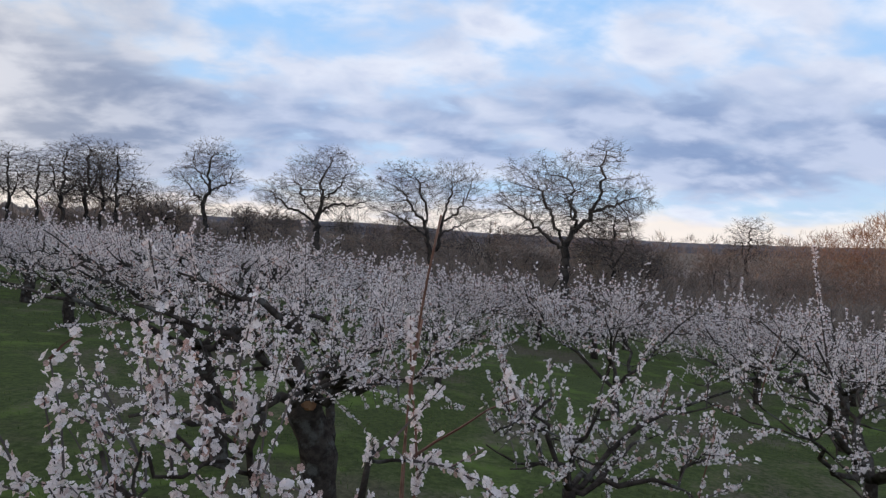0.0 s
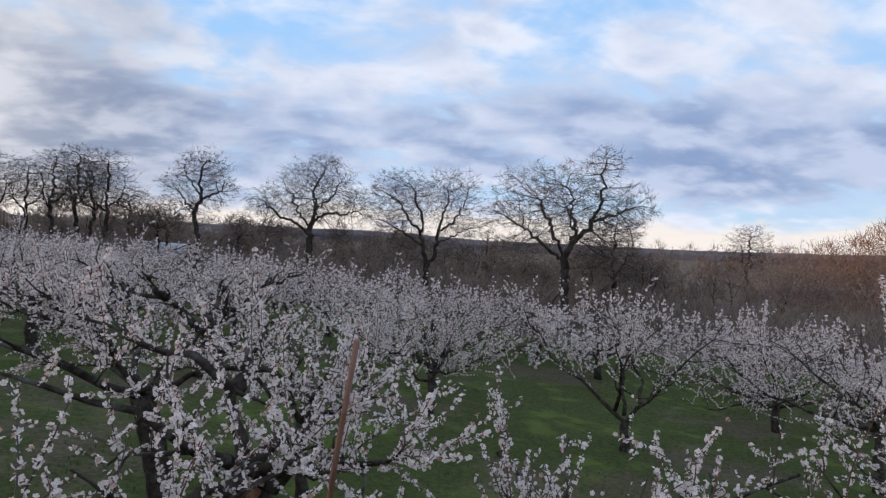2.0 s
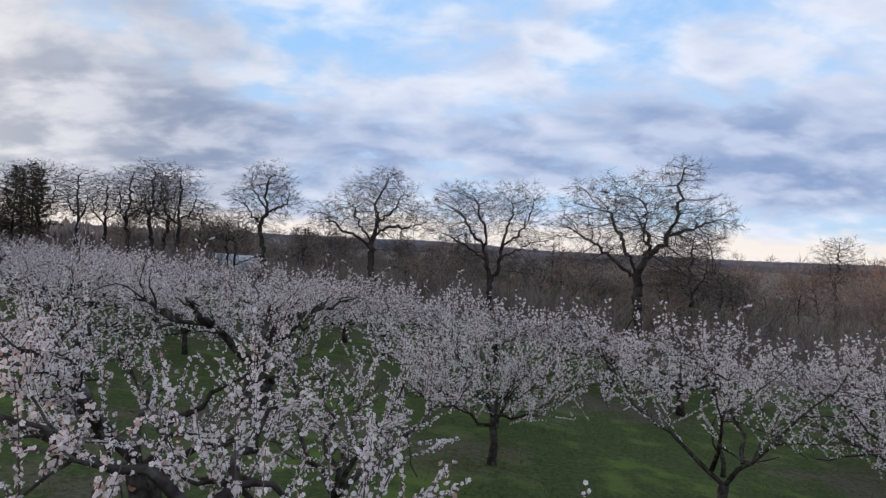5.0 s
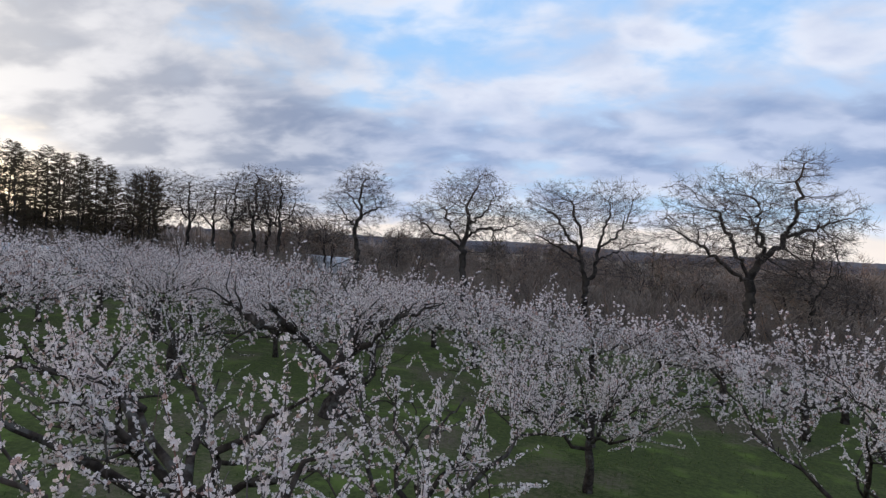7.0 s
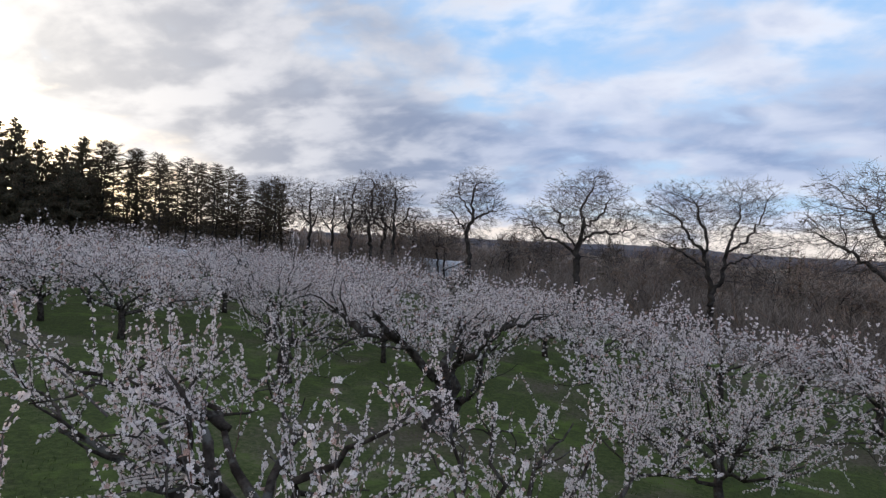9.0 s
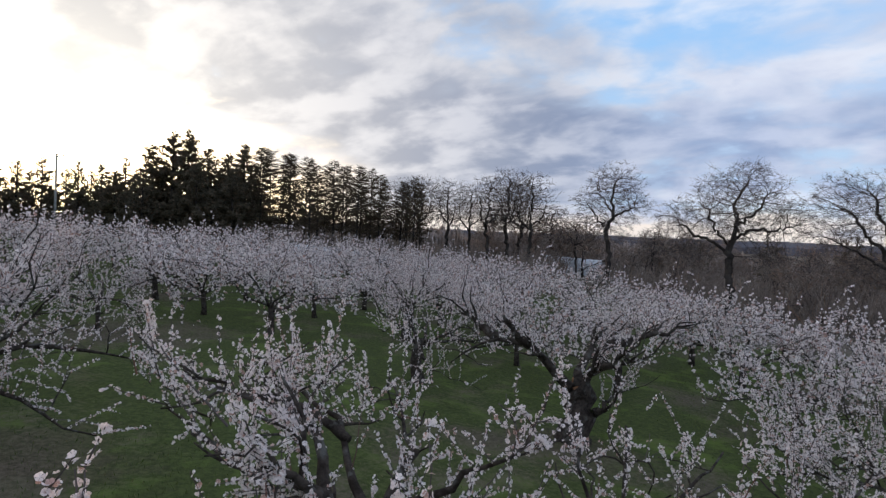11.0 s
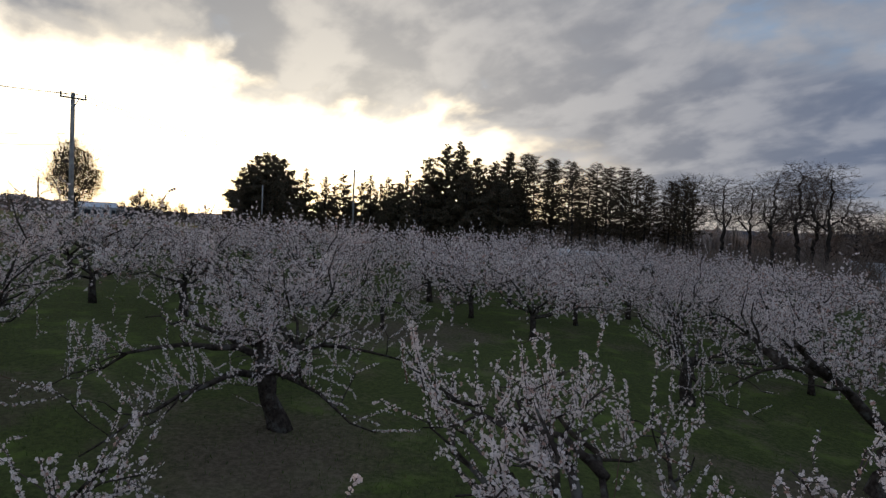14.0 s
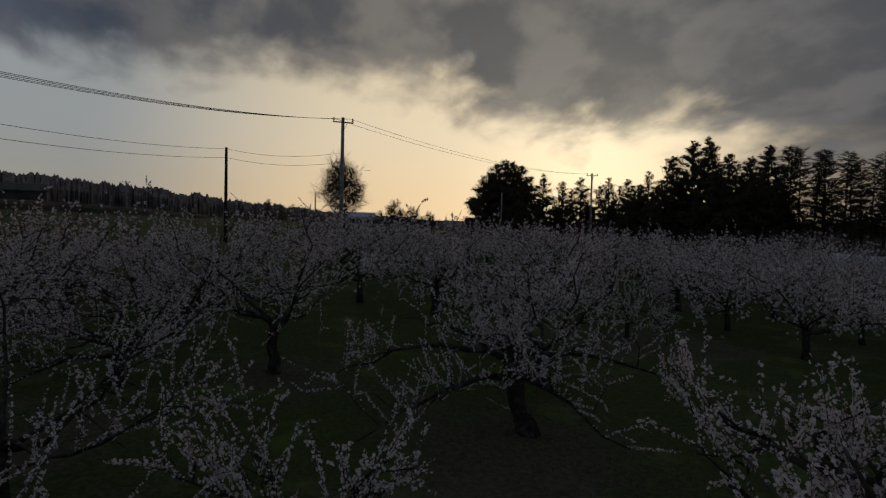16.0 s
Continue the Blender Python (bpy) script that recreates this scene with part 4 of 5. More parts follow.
WIDE = filled_tree(53, 12.5, ((0.03, 0, 0.75, 0.28, 0.22, 0.46), (-0.28, 0, 0.63, 0.18, 0.12, 0.18), (0.28, 0, 0.64, 0.18, 0.13, 0.18), (0.08, 0, 0.92, 0.12, 0.07, 0.06), (0.0, 0.1, 0.58, 0.26, 0.1, 0.14), (-0.2, 0, 0.44, 0.18, 0.06, 0.07), (0.2, 0, 0.42, 0.18, 0.06, 0.07)),
                   ([(0.0, 0, -0.02), (0.0, 0, 0.25), (-0.01, 0, 0.46), (0.02, 0.0, 0.58), (0.01, 0.02, 0.70), (0.06, 0, 0.84)],
                    [(-0.01, 0, 0.42), (-0.12, 0.02, 0.50), (-0.22, 0.03, 0.54), (-0.32, 0.0, 0.62)],
                    [(-0.01, 0, 0.48), (-0.10, -0.08, 0.58), (-0.16, -0.1, 0.70)],
                    [(0.01, 0, 0.52), (0.12, 0.03, 0.58), (0.24, 0.03, 0.57), (0.33, 0.0, 0.60)],
                    [(0.02, 0, 0.60), (0.14, -0.05, 0.70), (0.20, -0.05, 0.80)],
                    [(0.0, 0, 0.50), (0.04, 0.16, 0.62), (0.0, 0.2, 0.74)]), 0.30, "spreading leafless tree with low arching limbs", 4600)
at(WIDE, 12.2, 53, 12, 0.96)
SLIM = filled_tree(54, 13.1, ((0.02, 0, 0.80, 0.20, 0.18, 0.55), (-0.16, 0, 0.68, 0.14, 0.11, 0.2), (0.16, 0, 0.68, 0.14, 0.11, 0.2), (0.0, 0, 0.56, 0.2, 0.1, 0.12), (0.0, 0, 0.42, 0.18, 0.07, 0.08)),
                   ([(0.0, 0, -0.02), (0.0, 0, 0.3), (-0.02, 0, 0.48), (0.03, 0.0, 0.60), (0.0, 0.0, 0.72), (0.03, 0, 0.86)],
                    [(-0.02, 0, 0.48), (-0.10, 0.0, 0.56), (-0.17, 0.0, 0.66)],
                    [(0.03, 0, 0.58), (0.11, 0.0, 0.62), (0.18, 0.0, 0.68)],
                    [(0.02, 0, 0.62), (-0.06, 0.05, 0.70), (-0.11, 0.05, 0.80)]), 0.26, "slim leafless tree with a narrow rounded crown", 2800, 0.20, twig_r=0.010)
at(SLIM, 21.9, 70, 21, 1.02)


def row_tree(seed, height, bend, points=2500):
    return filled_tree(seed, height, ((0.0, 0, 0.76, 0.22, 0.22, 0.55), (-0.14, 0.04, 0.58, 0.19, 0.15, 0.22), (0.16, -0.04, 0.56, 0.19, 0.15, 0.23)),
                       ([(0, 0, -0.02), (bend * 0.5, 0, 0.25), (bend, 0.02, 0.45), (bend * 0.3, 0, 0.62), (bend, 0, 0.78), (0.02, 0, 0.88)],
                        [(bend, 0.02, 0.42), (-0.10, 0.05, 0.54), (-0.12, 0.05, 0.70)],
                        [(bend, 0.02, 0.46), (0.12, -0.04, 0.56), (0.15, -0.05, 0.68)]), 0.24, LOCUST, points, 0.26, twig_r=0.011, sprays=8, spray=1.2)


row_a = row_tree(55, 13.5, 0.03)
row_b = row_tree(56, 13.0, -0.04)

# ---- groves, brush and woods ----
EYE_END = (-0.2, 5.3)


def conifer(seed, height, width, label, low=0.12, ragged=0.35, clumps=1500):
    """A dark evergreen: trunk, drooping boughs and many needle sprays."""
    rng = np.random.default_rng(seed)
    root = new("conifer")
    tagged(root, label, "tree")
    tg, ng = Geo(), Geo()
    tg.tube([(0, 0, -0.2), (0, 0, height * 0.5), (0, 0, height * 0.97)], [height * 0.02, height * 0.013, 0.03], 6)
    part("trunk", tg, M_FAR_BARK, root)
    n_b = int(height * 6)
    pts, dirs, sizes = [], [], []
    bg = Geo()
    for k in range(n_b):
        f = low + (1 - low) * (k + rng.random()) / n_b
        reach = width * 1.35 * (1 - f) ** 0.72 * rng.uniform(1 - ragged, 1 + ragged * 0.5) + 0.10
        a = k * 2.4 + rng.normal() * 0.3
        d = np.array((math.cos(a), math.sin(a), rng.uniform(-0.25, 0.25) + 0.5 * f))
        B = stem(rng, (0, 0, f * height), d, reach, 3, 0.08, -0.04)
        bg.tube(B, np.linspace(0.05, 0.012, 4), 3)
        m = max(4, int(3.2 * clumps / n_b * (0.15 + 1.3 * reach / width)))
        u = rng.uniform(0.15, 1.0, m) * 3
        i = np.minimum(u.astype(int), 2)
        pts.append(B[i] + (B[i + 1] - B[i]) * (u - i)[:, None] + rng.normal(size=(m, 3)) * (0.20, 0.20, 0.15) * min(1.0, reach))
        dirs.append(np.tile(d * (0.9, 0.9, 0.4) + (0, 0, 0.2), (m, 1)))
        sizes.append(np.full(m, 0.55 + 0.45 * min(1.0, reach / width)))
    tagged(part("branchwork", bg, M_FAR_BARK, root), kind="stuff")
    pts, dirs = np.concatenate(pts), np.concatenate(dirs)
    ng.scatter(*SLIVER, pts, turns(rng, len(pts), 0.36 * (height / 12) ** 0.5, 0.4, dirs) * np.concatenate(sizes)[:, None, None])
    tagged(part("foliage", ng, M_NEEDLE, root), kind="stuff")
    return root


def larch(seed, height, label):
    """A tall leafless larch: straight trunk and fine upswept twigs."""
    rng = np.random.default_rng(seed)
    root = new("larch")
    tagged(root, label, "tree", group="larch row")
    tg, bg, wg = Geo(), Geo(), Geo()
    T = stem(rng, (0, 0, -0.2), (rng.normal() * 0.02, 0, 1), height, 6, 0.012)
    tg.tube(T, np.linspace(0.2, 0.03, 7), 6)
    part("trunk", tg, M_FAR_BARK, root)
    for k in range(84):
        f = 0.24 + 0.76 * (k + rng.random()) / 84
        reach = (3.9 * (1 - f) ** 0.7 + 0.25) * rng.uniform(0.55, 1.15) * (0.75 if f < 0.40 else 1.0)
        a = k * 2.4 + rng.normal() * 0.4
        d = np.array((math.cos(a), math.sin(a), rng.uniform(-0.12, 0.22)))
        u = f * 6
        i = min(int(u), 5)
        B = stem(rng, T[i] + (T[i + 1] - T[i]) * (u - i), d, reach, 4, 0.10, 0.07)
        bg.tube(B, np.linspace(0.035, 0.010, 5), 3)
        for _ in range(int(12 + 13 * reach)):
            p = B[rng.integers(1, 5)] + rng.normal(size=3) * 0.08
            S = stem(rng, p, d * (1, 1, 0.5) + rng.normal(size=3) * (0.7, 0.7, 0.25), rng.uniform(0.25, 0.75), 1, 0.15, 0.05)
            wg.tube(S, (0.024, 0.013), 3)
    tagged(part("branchwork", bg, M_FAR_BARK, root), kind="stuff")
    tagged(part("fine_growth", wg, M_LARCH, root), kind="stuff")
    return root


def shrub(seed, height, n=40):
    rng = np.random.default_rng(seed)
    root = new("shrub")
    tagged(root, "leafless grey-brown shrub at the wood edge", "shrub", group="brush along the wood edge")
    g = Geo()
    for _ in range(n):
        p = (rng.normal() * 1.3, rng.normal() * 1.3, -0.1)
        L = stem(rng, p, (rng.normal() * 0.4, rng.normal() * 0.4, 1), height * rng.uniform(0.45, 1.1), 3, 0.14)
        g.tube(L, (0.026, 0.023, 0.018, 0.010), 3)
        for _ in range(3):
            S = stem(rng, L[rng.integers(1, 3)], (rng.normal(), rng.normal(), 0.9), height * rng.uniform(0.2, 0.4), 2, 0.15)
            g.tube(S, (0.017, 0.013, 0.008), 3)
    tagged(part("thicket", g, M_BRUSH, root), kind="stuff")
    return root


def copies(sources, spots):
    """Stands the sources, then copies of them, at the spots (x, y, turn, size)."""
    for k, (x, y, turn, size) in enumerate(spots):
        src = sources[k % len(sources)]
        m = pose(x, y, float(ground_z(x, y)) - 0.05, 0, 0, turn)
        if k < len(sources):
            src.matrix_basis = m
        else:
            ob = copy_thing(src, m)
        if k >= len(sources):
            ob.scale = (size, size, size)


def spot(yaw, dist):
    return EYE_END[0] - math.sin(radians(yaw)) * dist, EYE_END[1] + math.cos(radians(yaw)) * dist


def wood_mass(name, label, mat, seed, n, bearings, depth, share, first):
    """Crown behind crown of fine upright twigs. share: bearing and height against the skyline."""
    rng = np.random.default_rng(seed)
    fans, where, tall = [], [], []
    for k in range(n):
        yaw = rng.uniform(*bearings)
        dist = first(yaw) + rng.random() * depth
        x, y = spot(yaw, dist)
        z = float(ground_z(x, y))
        h = (math.tan(radians(1.0)) * dist + 4.2 - z) * np.interp(yaw, [a for a, _ in share], [b for _, b in share]) * rng.uniform(0.6, 1.08)
        h = max(2.0, h)
        m = 150
        f = rng.random(m) ** 0.7
        a = rng.uniform(0, 6.28, m)
        wide = h * 0.34 * np.sqrt(rng.random(m)) * np.sin(np.pi * (0.12 + 0.86 * f)) * 1.3
        where.append(np.stack([x + np.cos(a) * wide, y + np.sin(a) * wide, z + f * h * 0.92], 1))
        fans.append(np.stack([np.cos(a) * wide / h * 3.5, np.sin(a) * wide / h * 3.5, np.full(m, 0.7)], 1))
        tall.append(np.full(m, h * 0.09))
    where, fans, tall = np.concatenate(where), np.concatenate(fans), np.concatenate(tall)
    tilt = turns(rng, len(where), 1.0, 0.4, fans * 1.3) * tall[:, None, None]
    tilt[:, :, :2] *= 0.12
    g = Geo()
    g.scatter(*SLIVER, where, tilt)
    tagged(new(name, g.mesh(name, mat)), label, "woods", kind="stuff")


def woods():
    rng = np.random.default_rng(9)
    # evergreen grove in front of the sun: bearing, distance, height above the eye in degrees, width
    DARK = "dark evergreen conifer in a dense grove"
    for k, (yaw, dist, deg, wide) in enumerate(((76.3, 92, 5.9, 3.9), (77.8, 93, 4.8, 3.2), (77.1, 95, 5.5, 3.4), (75.6, 94, 5.7, 3.4), (78.1, 91, 3.4, 3.0), (74.9, 95, 5.4, 3.3), (72.9, 98, 4.7, 2.2), (71.2, 101, 4.1, 2.1), (69.6, 99, 4.4, 2.2),
                                                (67.2, 98, 4.4, 2.0), (65.6, 98, 4.3, 2.0), (63.9, 95, 5.0, 2.6), (61.9, 93, 6.2, 3.2), (60.4, 92, 7.4, 3.4), (59.2, 93, 7.7, 3.2),
                                                (57.6, 92, 6.3, 3.2), (56.0, 92, 6.0, 3.0), (54.7, 91, 6.9, 3.0), (58.5, 88, 5.0, 3.4), (55.6, 88, 4.6, 3.2), (62.6, 90, 4.2, 2.6), (73.9, 99, 3.9, 2.6), (70.4, 103, 3.4, 2.5), (68.0, 100, 3.7, 2.7), (66.3, 101, 3.7, 2.7), (64.6, 93, 3.8, 2.8), (75.6, 90, 3.4, 2.8), (53.6, 90, 3.6, 2.6))):
        x, y = spot(yaw, dist)
        h = math.tan(radians(deg + 0.4)) * dist + 4.2 - float(ground_z(x, y))
        ob = conifer(200 + k, h, wide * 1.08, DARK, 0.04 if wide > 2.7 else 0.18, 0.28 if wide > 2.7 else 0.65, 3600 if wide > 2.7 else 1200)
        ob.matrix_basis = pose(x, y, float(ground_z(x, y)) - 0.1, 0, 0, rng.uniform(0, 360))
    filler = [conifer(400 + k, 9.0, 2.8, DARK, 0.05, 0.4, 2200) for k in range(2)]
    copies(filler, [(*spot(yaw, d), rng.uniform(0, 360), s) for yaw, d, s in ((61.3, 97, 1.2), (58.4, 97, 1.25), (56.8, 96, 1.15), (55.2, 95, 1.2), (63.2, 98, 0.95), (60.0, 88, 0.8), (57.2, 87, 0.8), (54.2, 92, 0.95), (64.9, 97, 0.75), (77.0, 96, 0.9), (75.4, 97, 0.8), (66.9, 100, 0.72), (69.0, 101, 0.68), (71.9, 101, 0.68), (73.3, 100, 0.72))])
    # larches, falling away to the right
    row = [larch(230 + k, 14.0, "tall leafless larch in a close row") for k in range(5)]
    spots = []
    for k in range(22):
        yaw = 53.6 - k * 0.68 + rng.normal() * 0.2
        dist = 93 + rng.normal() * 3
        x, y = spot(yaw, dist)
        deg = 7.2 - (53.6 - yaw) * 0.155 + rng.normal() * 0.2
        h = math.tan(radians(deg)) * dist + 4.2 - float(ground_z(x, y))
        spots.append((x, y, rng.uniform(0, 360), h / 14.0))
    copies(row, spots)
    # more leafless trees in the row and behind it
    more = [row_a, row_b, row_tree(57, 12.0, 0.02)]
    spots = [(*spot(yaw, d), rng.uniform(0, 360), s) for yaw, d, s in ((29.2, 84, 1.06), (32.8, 86, 1.04), (36.6, 88, 1.02), (31.0, 88, 1.06), (27.0, 100, 0.8), (34.6, 93, 1.0), (38.9, 98, 0.98), (24.8, 92, 0.7), (18.3, 88, 0.66), (40.4, 92, 0.9), (30.2, 95, 1.03), (16.0, 92, 0.6), (6.5, 80, 0.5), (-3.5, 78, 0.5), (-17.0, 46, 0.74), (-19.5, 60, 0.5), (-27.2, 118, 1.16))]
    copies(more, spots)
    # low wood: small bare trees behind and between
    small = [bare_tree("bare_tree", 60 + k, 6.0, levels=3, trunk_r=0.12, spread=0.5, label="small leafless tree in the low wood", crooked=0.25, thick=0.62, first=0.12, twig_r=0.020, twig=M_BRUSH) for k in range(4)]
    spots = []
    for k in range(60):
        yaw = rng.uniform(-40, 50)
        near = 47 + max(0.0, yaw + 12) * 0.85
        dist = near + 6 + rng.random() ** 1.3 * 70
        spots.append((*spot(yaw, dist), rng.uniform(0, 360), rng.uniform(0.6, 1.0) * (1 + 0.5 * (dist > 80))))
    for yaw, dist, s in ((-15.5, 44, 0.95), (-18.5, 48, 0.9), (-17.2, 41, 0.7), (-26.0, 118, 1.55), (-7.0, 62, 0.9), (-4.0, 66, 0.85), (17.0, 66, 0.95), (6.8, 64, 0.85)):
        spots.append((*spot(yaw, dist), rng.uniform(0, 360), s))
    for k in range(46):
        yaw = rng.uniform(-22, 34)
        spots.append((*spot(yaw, 62 + max(0.0, yaw + 12) * 0.8 + rng.random() * 22), rng.uniform(0, 360), rng.uniform(0.75, 1.25)))
    copies(small, spots)
    for k, (yaw, dist, deg) in enumerate(((9.6, 100, 1.6), (8.9, 104, 1.2), (4.2, 98, 1.5), (3.5, 102, 1.9), (-4.6, 96, 1.2), (-5.4, 99, 0.9), (15.5, 104, 1.5), (14.6, 100, 1.2), (18.0, 108, 1.6), (2.6, 105, 1.2))):
        x, y = spot(yaw, dist)
        ob = conifer(420 + k, math.tan(radians(deg)) * dist + 4.2 - float(ground_z(x, y)), 1.9, "small dark evergreen in the brown wood", 0.05, 0.5, 350)
        ob.matrix_basis = pose(x, y, float(ground_z(x, y)) - 0.1, 0, 0, k * 40)
    # the wood itself
    SHARE = ((-45, 0.9), (-36, 0.88), (-29, 0.98), (-24, 0.98), (-14, 1.0), (-5, 1.0), (5, 1.05), (20, 1.08), (30, 1.15), (52, 1.15))
    wood_mass("woodland", "dense brown leafless woodland beyond the orchard", M_WOODLAND, 91, 620, (-45, 52), 75, SHARE, lambda yaw: 58 + max(0.0, yaw + 12) * 0.85)
    # sunlit stretch on the right: its orange light is in the twig colour
    wood_mass("russet_sunlit_woodland", "russet leafless trees with orange low sunlight put into their colour", M_RUSSET_SUNLIT, 92, 90, (-46, -28.3), 22, ((-46, 1.4), (-37, 1.32), (-31, 1.05), (-28, 0.75)), lambda yaw: 104)
    # brush along the edge
    brush = [shrub(80 + k, 3.0) for k in range(4)]
    spots = []
    for k in range(190):
        yaw = rng.uniform(-42, 50)
        near = 39 + max(0.0, yaw + 12) * 0.80
        dist = near + rng.random() ** 1.3 * 34
        spots.append((*spot(yaw, dist), rng.uniform(0, 360), rng.uniform(0.8, 1.45)))
    copies(brush, spots)


woods()
ridge("backdrop_woods", "brown leafless woods on a low rise", M_WOODS, -45, 60, 150, (6.2, 4.6, 3.2, 3.0, 3.6, 4.6, 5.2, 5.5, 5.5), 0.7, 21, category="woods", depth=40, step=0.1, spike=0.35)
ridge("backdrop_forest", "dark conifer forest along a far slope", M_WOODS, 95, 150, 240, (4, 9, 12, 15, 17.5, 19, 19), 0.6, 22, category="woods", depth=60, step=0.09, spike=0.9)
ridge("backdrop_wood", "low dark wood beyond the field", M_WOODS, 78, 100, 330, (5, 5, 7, 9), 0.6, 23, category="woods", depth=60, step=0.08, spike=0.8)
ridge("backdrop_bank", "dry grassy road bank beyond the field", M_BANK, 102, 140, 118, (0.6, 1.5, 1.9, 2.0, 2.0), 0.08, 24, category="bank", depth=8, step=0.4)

# ---- poles, wires, farm buildings and small things ----


def utility_pole(dist, yaw, top_deg, arm=True, r=0.15, label="", mat=None):
    x, y = spot(yaw, dist)
    z = float(ground_z(x, y))
    top = 4.3 + math.tan(radians(top_deg)) * dist - z
    root = new("utility_pole")
    tagged(root, label, "pole")
    root.matrix_basis = pose(x, y, z, 0, 0, yaw + 12)
    g = Geo()
    g.tube([(0, 0, -0.3), (0, 0, top * 0.5), (0, 0, top)], (r, r * 0.85, r * 0.66), 12)
    part("shaft", g, mat or M_CONCRETE, root, smooth=True)
    if arm:
        g = Geo()
        g.tube([(-0.75, -0.12, top - 0.35), (0.75, -0.12, top - 0.35)], (0.05, 0.05), 4)
        part("crossarm", g, M_METAL, root)
        for px in (-0.68, 0.0, 0.68):
            g = Geo()
            g.tube([(px, -0.12, top - 0.32), (px, -0.12, top - 0.2), (px, -0.12, top - 0.14), (px, -0.12, top - 0.05)], (0.03, 0.06, 0.04, 0.05), 8)
            part("insulator", g, M_CONCRETE, root, "pale ceramic insulator")
        g = Geo()
        g.tube([(0.3, -0.1, top - 0.4), (0.0, -0.14, top - 0.95)], (0.02, 0.02), 4)
        part("brace", g, M_METAL, root)
    return root, Vector((x, y, z + top))


def wire(a, b, sag, label="thin black overhead cable between poles"):
    g = Geo()
    a, b = np.array(a), np.array(b)
    u = np.linspace(0, 1, 25)[:, None]
    p = a + (b - a) * u
    p[:, 2] -= (4 * sag * u * (1 - u))[:, 0]
    g.tube(p, np.full(25, 0.012), 4)
    return tagged(new("overhead_cable", g.mesh("overhead_cable", M_WIRE)), label, "cable", group="overhead cables")


CONCRETE_POLE = "grey concrete utility pole with steel crossarm"
_, top_1 = utility_pole(46, 91.1, 9.5, True, 0.17, CONCRETE_POLE)
_, top_2 = utility_pole(50, 100.9, 6.4, False, 0.14, "plain dark wooden service pole beside the field", M_FAR_BARK)
_, top_3 = utility_pole(88, 68.7, 5.1, True, 0.16, "distant concrete utility pole before the grove")
_, top_4 = utility_pole(120, 93.3, 2.9, False, 0.15, "distant slim utility pole beyond the field")
_, top_5 = utility_pole(150, 108.5, 3.2, True, 0.17, "distant utility pole on the far bank")
_, top_6 = utility_pole(27, 139, 12.3, True, 0.17, CONCRETE_POLE)
_, top_7 = utility_pole(88, 76.6, 3.3, False, 0.13, "slim pole standing against the dark grove")
for off in (-0.65, -0.25, 0.25, 0.65):
    side = Vector((0.05, off, -0.1))
    wire(top_1 + side, top_6 + side, 0.9)
for off in (-0.6, 0.6):
    wire(top_1 + Vector((0, off, -0.1)), top_3 + Vector((0, off, -0.1)), 1.0)
for dz in (0.1, 0.75):
    wire(top_2 - Vector((0, 0, dz)), top_6 - Vector((0, 0, 1.4 + dz)), 0.7)
    wire(top_2 - Vector((0, 0, dz)), top_1 - Vector((0, 0, 2.4 + dz)), 0.4)


def box(g, lo, hi):
    x0, y0, z0 = lo
    x1, y1, z1 = hi
    v = [(x, y, z) for z in (z0, z1) for x, y in ((x0, y0), (x1, y0), (x1, y1), (x0, y1))]
    g.add(v, [(0, 3, 2, 1), (4, 5, 6, 7), (0, 1, 5, 4), (1, 2, 6, 5), (2, 3, 7, 6), (3, 0, 4, 7)])
    return g


def gable_roof(g, x0, x1, y0, y1, z, rise, thick=0.15, over=0.4):
    ym = (y0 + y1) / 2
    x0, x1, y0, y1 = x0 - over, x1 + over, y0 - over, y1 + over
    v = []
    for x in (x0, x1):
        v += [(x, y0, z - 0.1), (x, ym, z + rise), (x, y1, z - 0.1), (x, y0, z - 0.1 + thick), (x, ym, z + rise + thick), (x, y1, z - 0.1 + thick)]
    g.add(v, [(0, 1, 7, 6), (1, 2, 8, 7), (3, 9, 10, 4), (4, 10, 11, 5), (0, 6, 9, 3), (2, 5, 11, 8), (0, 3, 4, 1), (1, 4, 5, 2), (6, 7, 10, 9), (7, 8, 11, 10)])
    return g


def farmhouse(yaw, dist, turn, length, width, height, rise, label, wall=None, roof=None):
    wall, roof = wall or M_WALL, roof or M_ROOF
    x, y = spot(yaw, dist)
    root = new("farmhouse")
    tagged(root, label, "house")
    root.matrix_basis = pose(x, y, float(ground_z(x, y)) - 0.1, 0, 0, turn)
    h, w2 = length / 2, width / 2
    part("wall", box(Geo(), (-h, -w2, 0), (h, w2, height)), wall, root)
    g = Geo()
    g.add([(-h, -w2, height), (-h, w2, height), (-h, 0, height + rise), (h, -w2, height), (h, w2, height), (h, 0, height + rise)], [(0, 3, 5, 2), (1, 2, 5, 4)], [(0, 2, 1), (3, 4, 5)])
    part("gable", g, wall, root)
    part("roof", gable_roof(Geo(), -h, h, -w2, w2, height, rise), roof, root)
    for px in (-0.6, -0.1, 0.45):
        win = part("window", box(Geo(), (h * px - 0.7, -w2 - 0.06, 0.9), (h * px + 0.7, -w2 + 0.05, 2.0)), M_DARK, root, "dark window")
        part("sill", box(Geo(), (h * px - 0.8, -w2 - 0.12, 0.8), (h * px + 0.8, -w2, 0.9)), M_WALL, win)
    part("door", box(Geo(), (h * 0.75, -w2 - 0.05, 0.0), (h * 0.75 + 0.9, -w2 + 0.05, 2.0)), M_DARK, root)
    return root


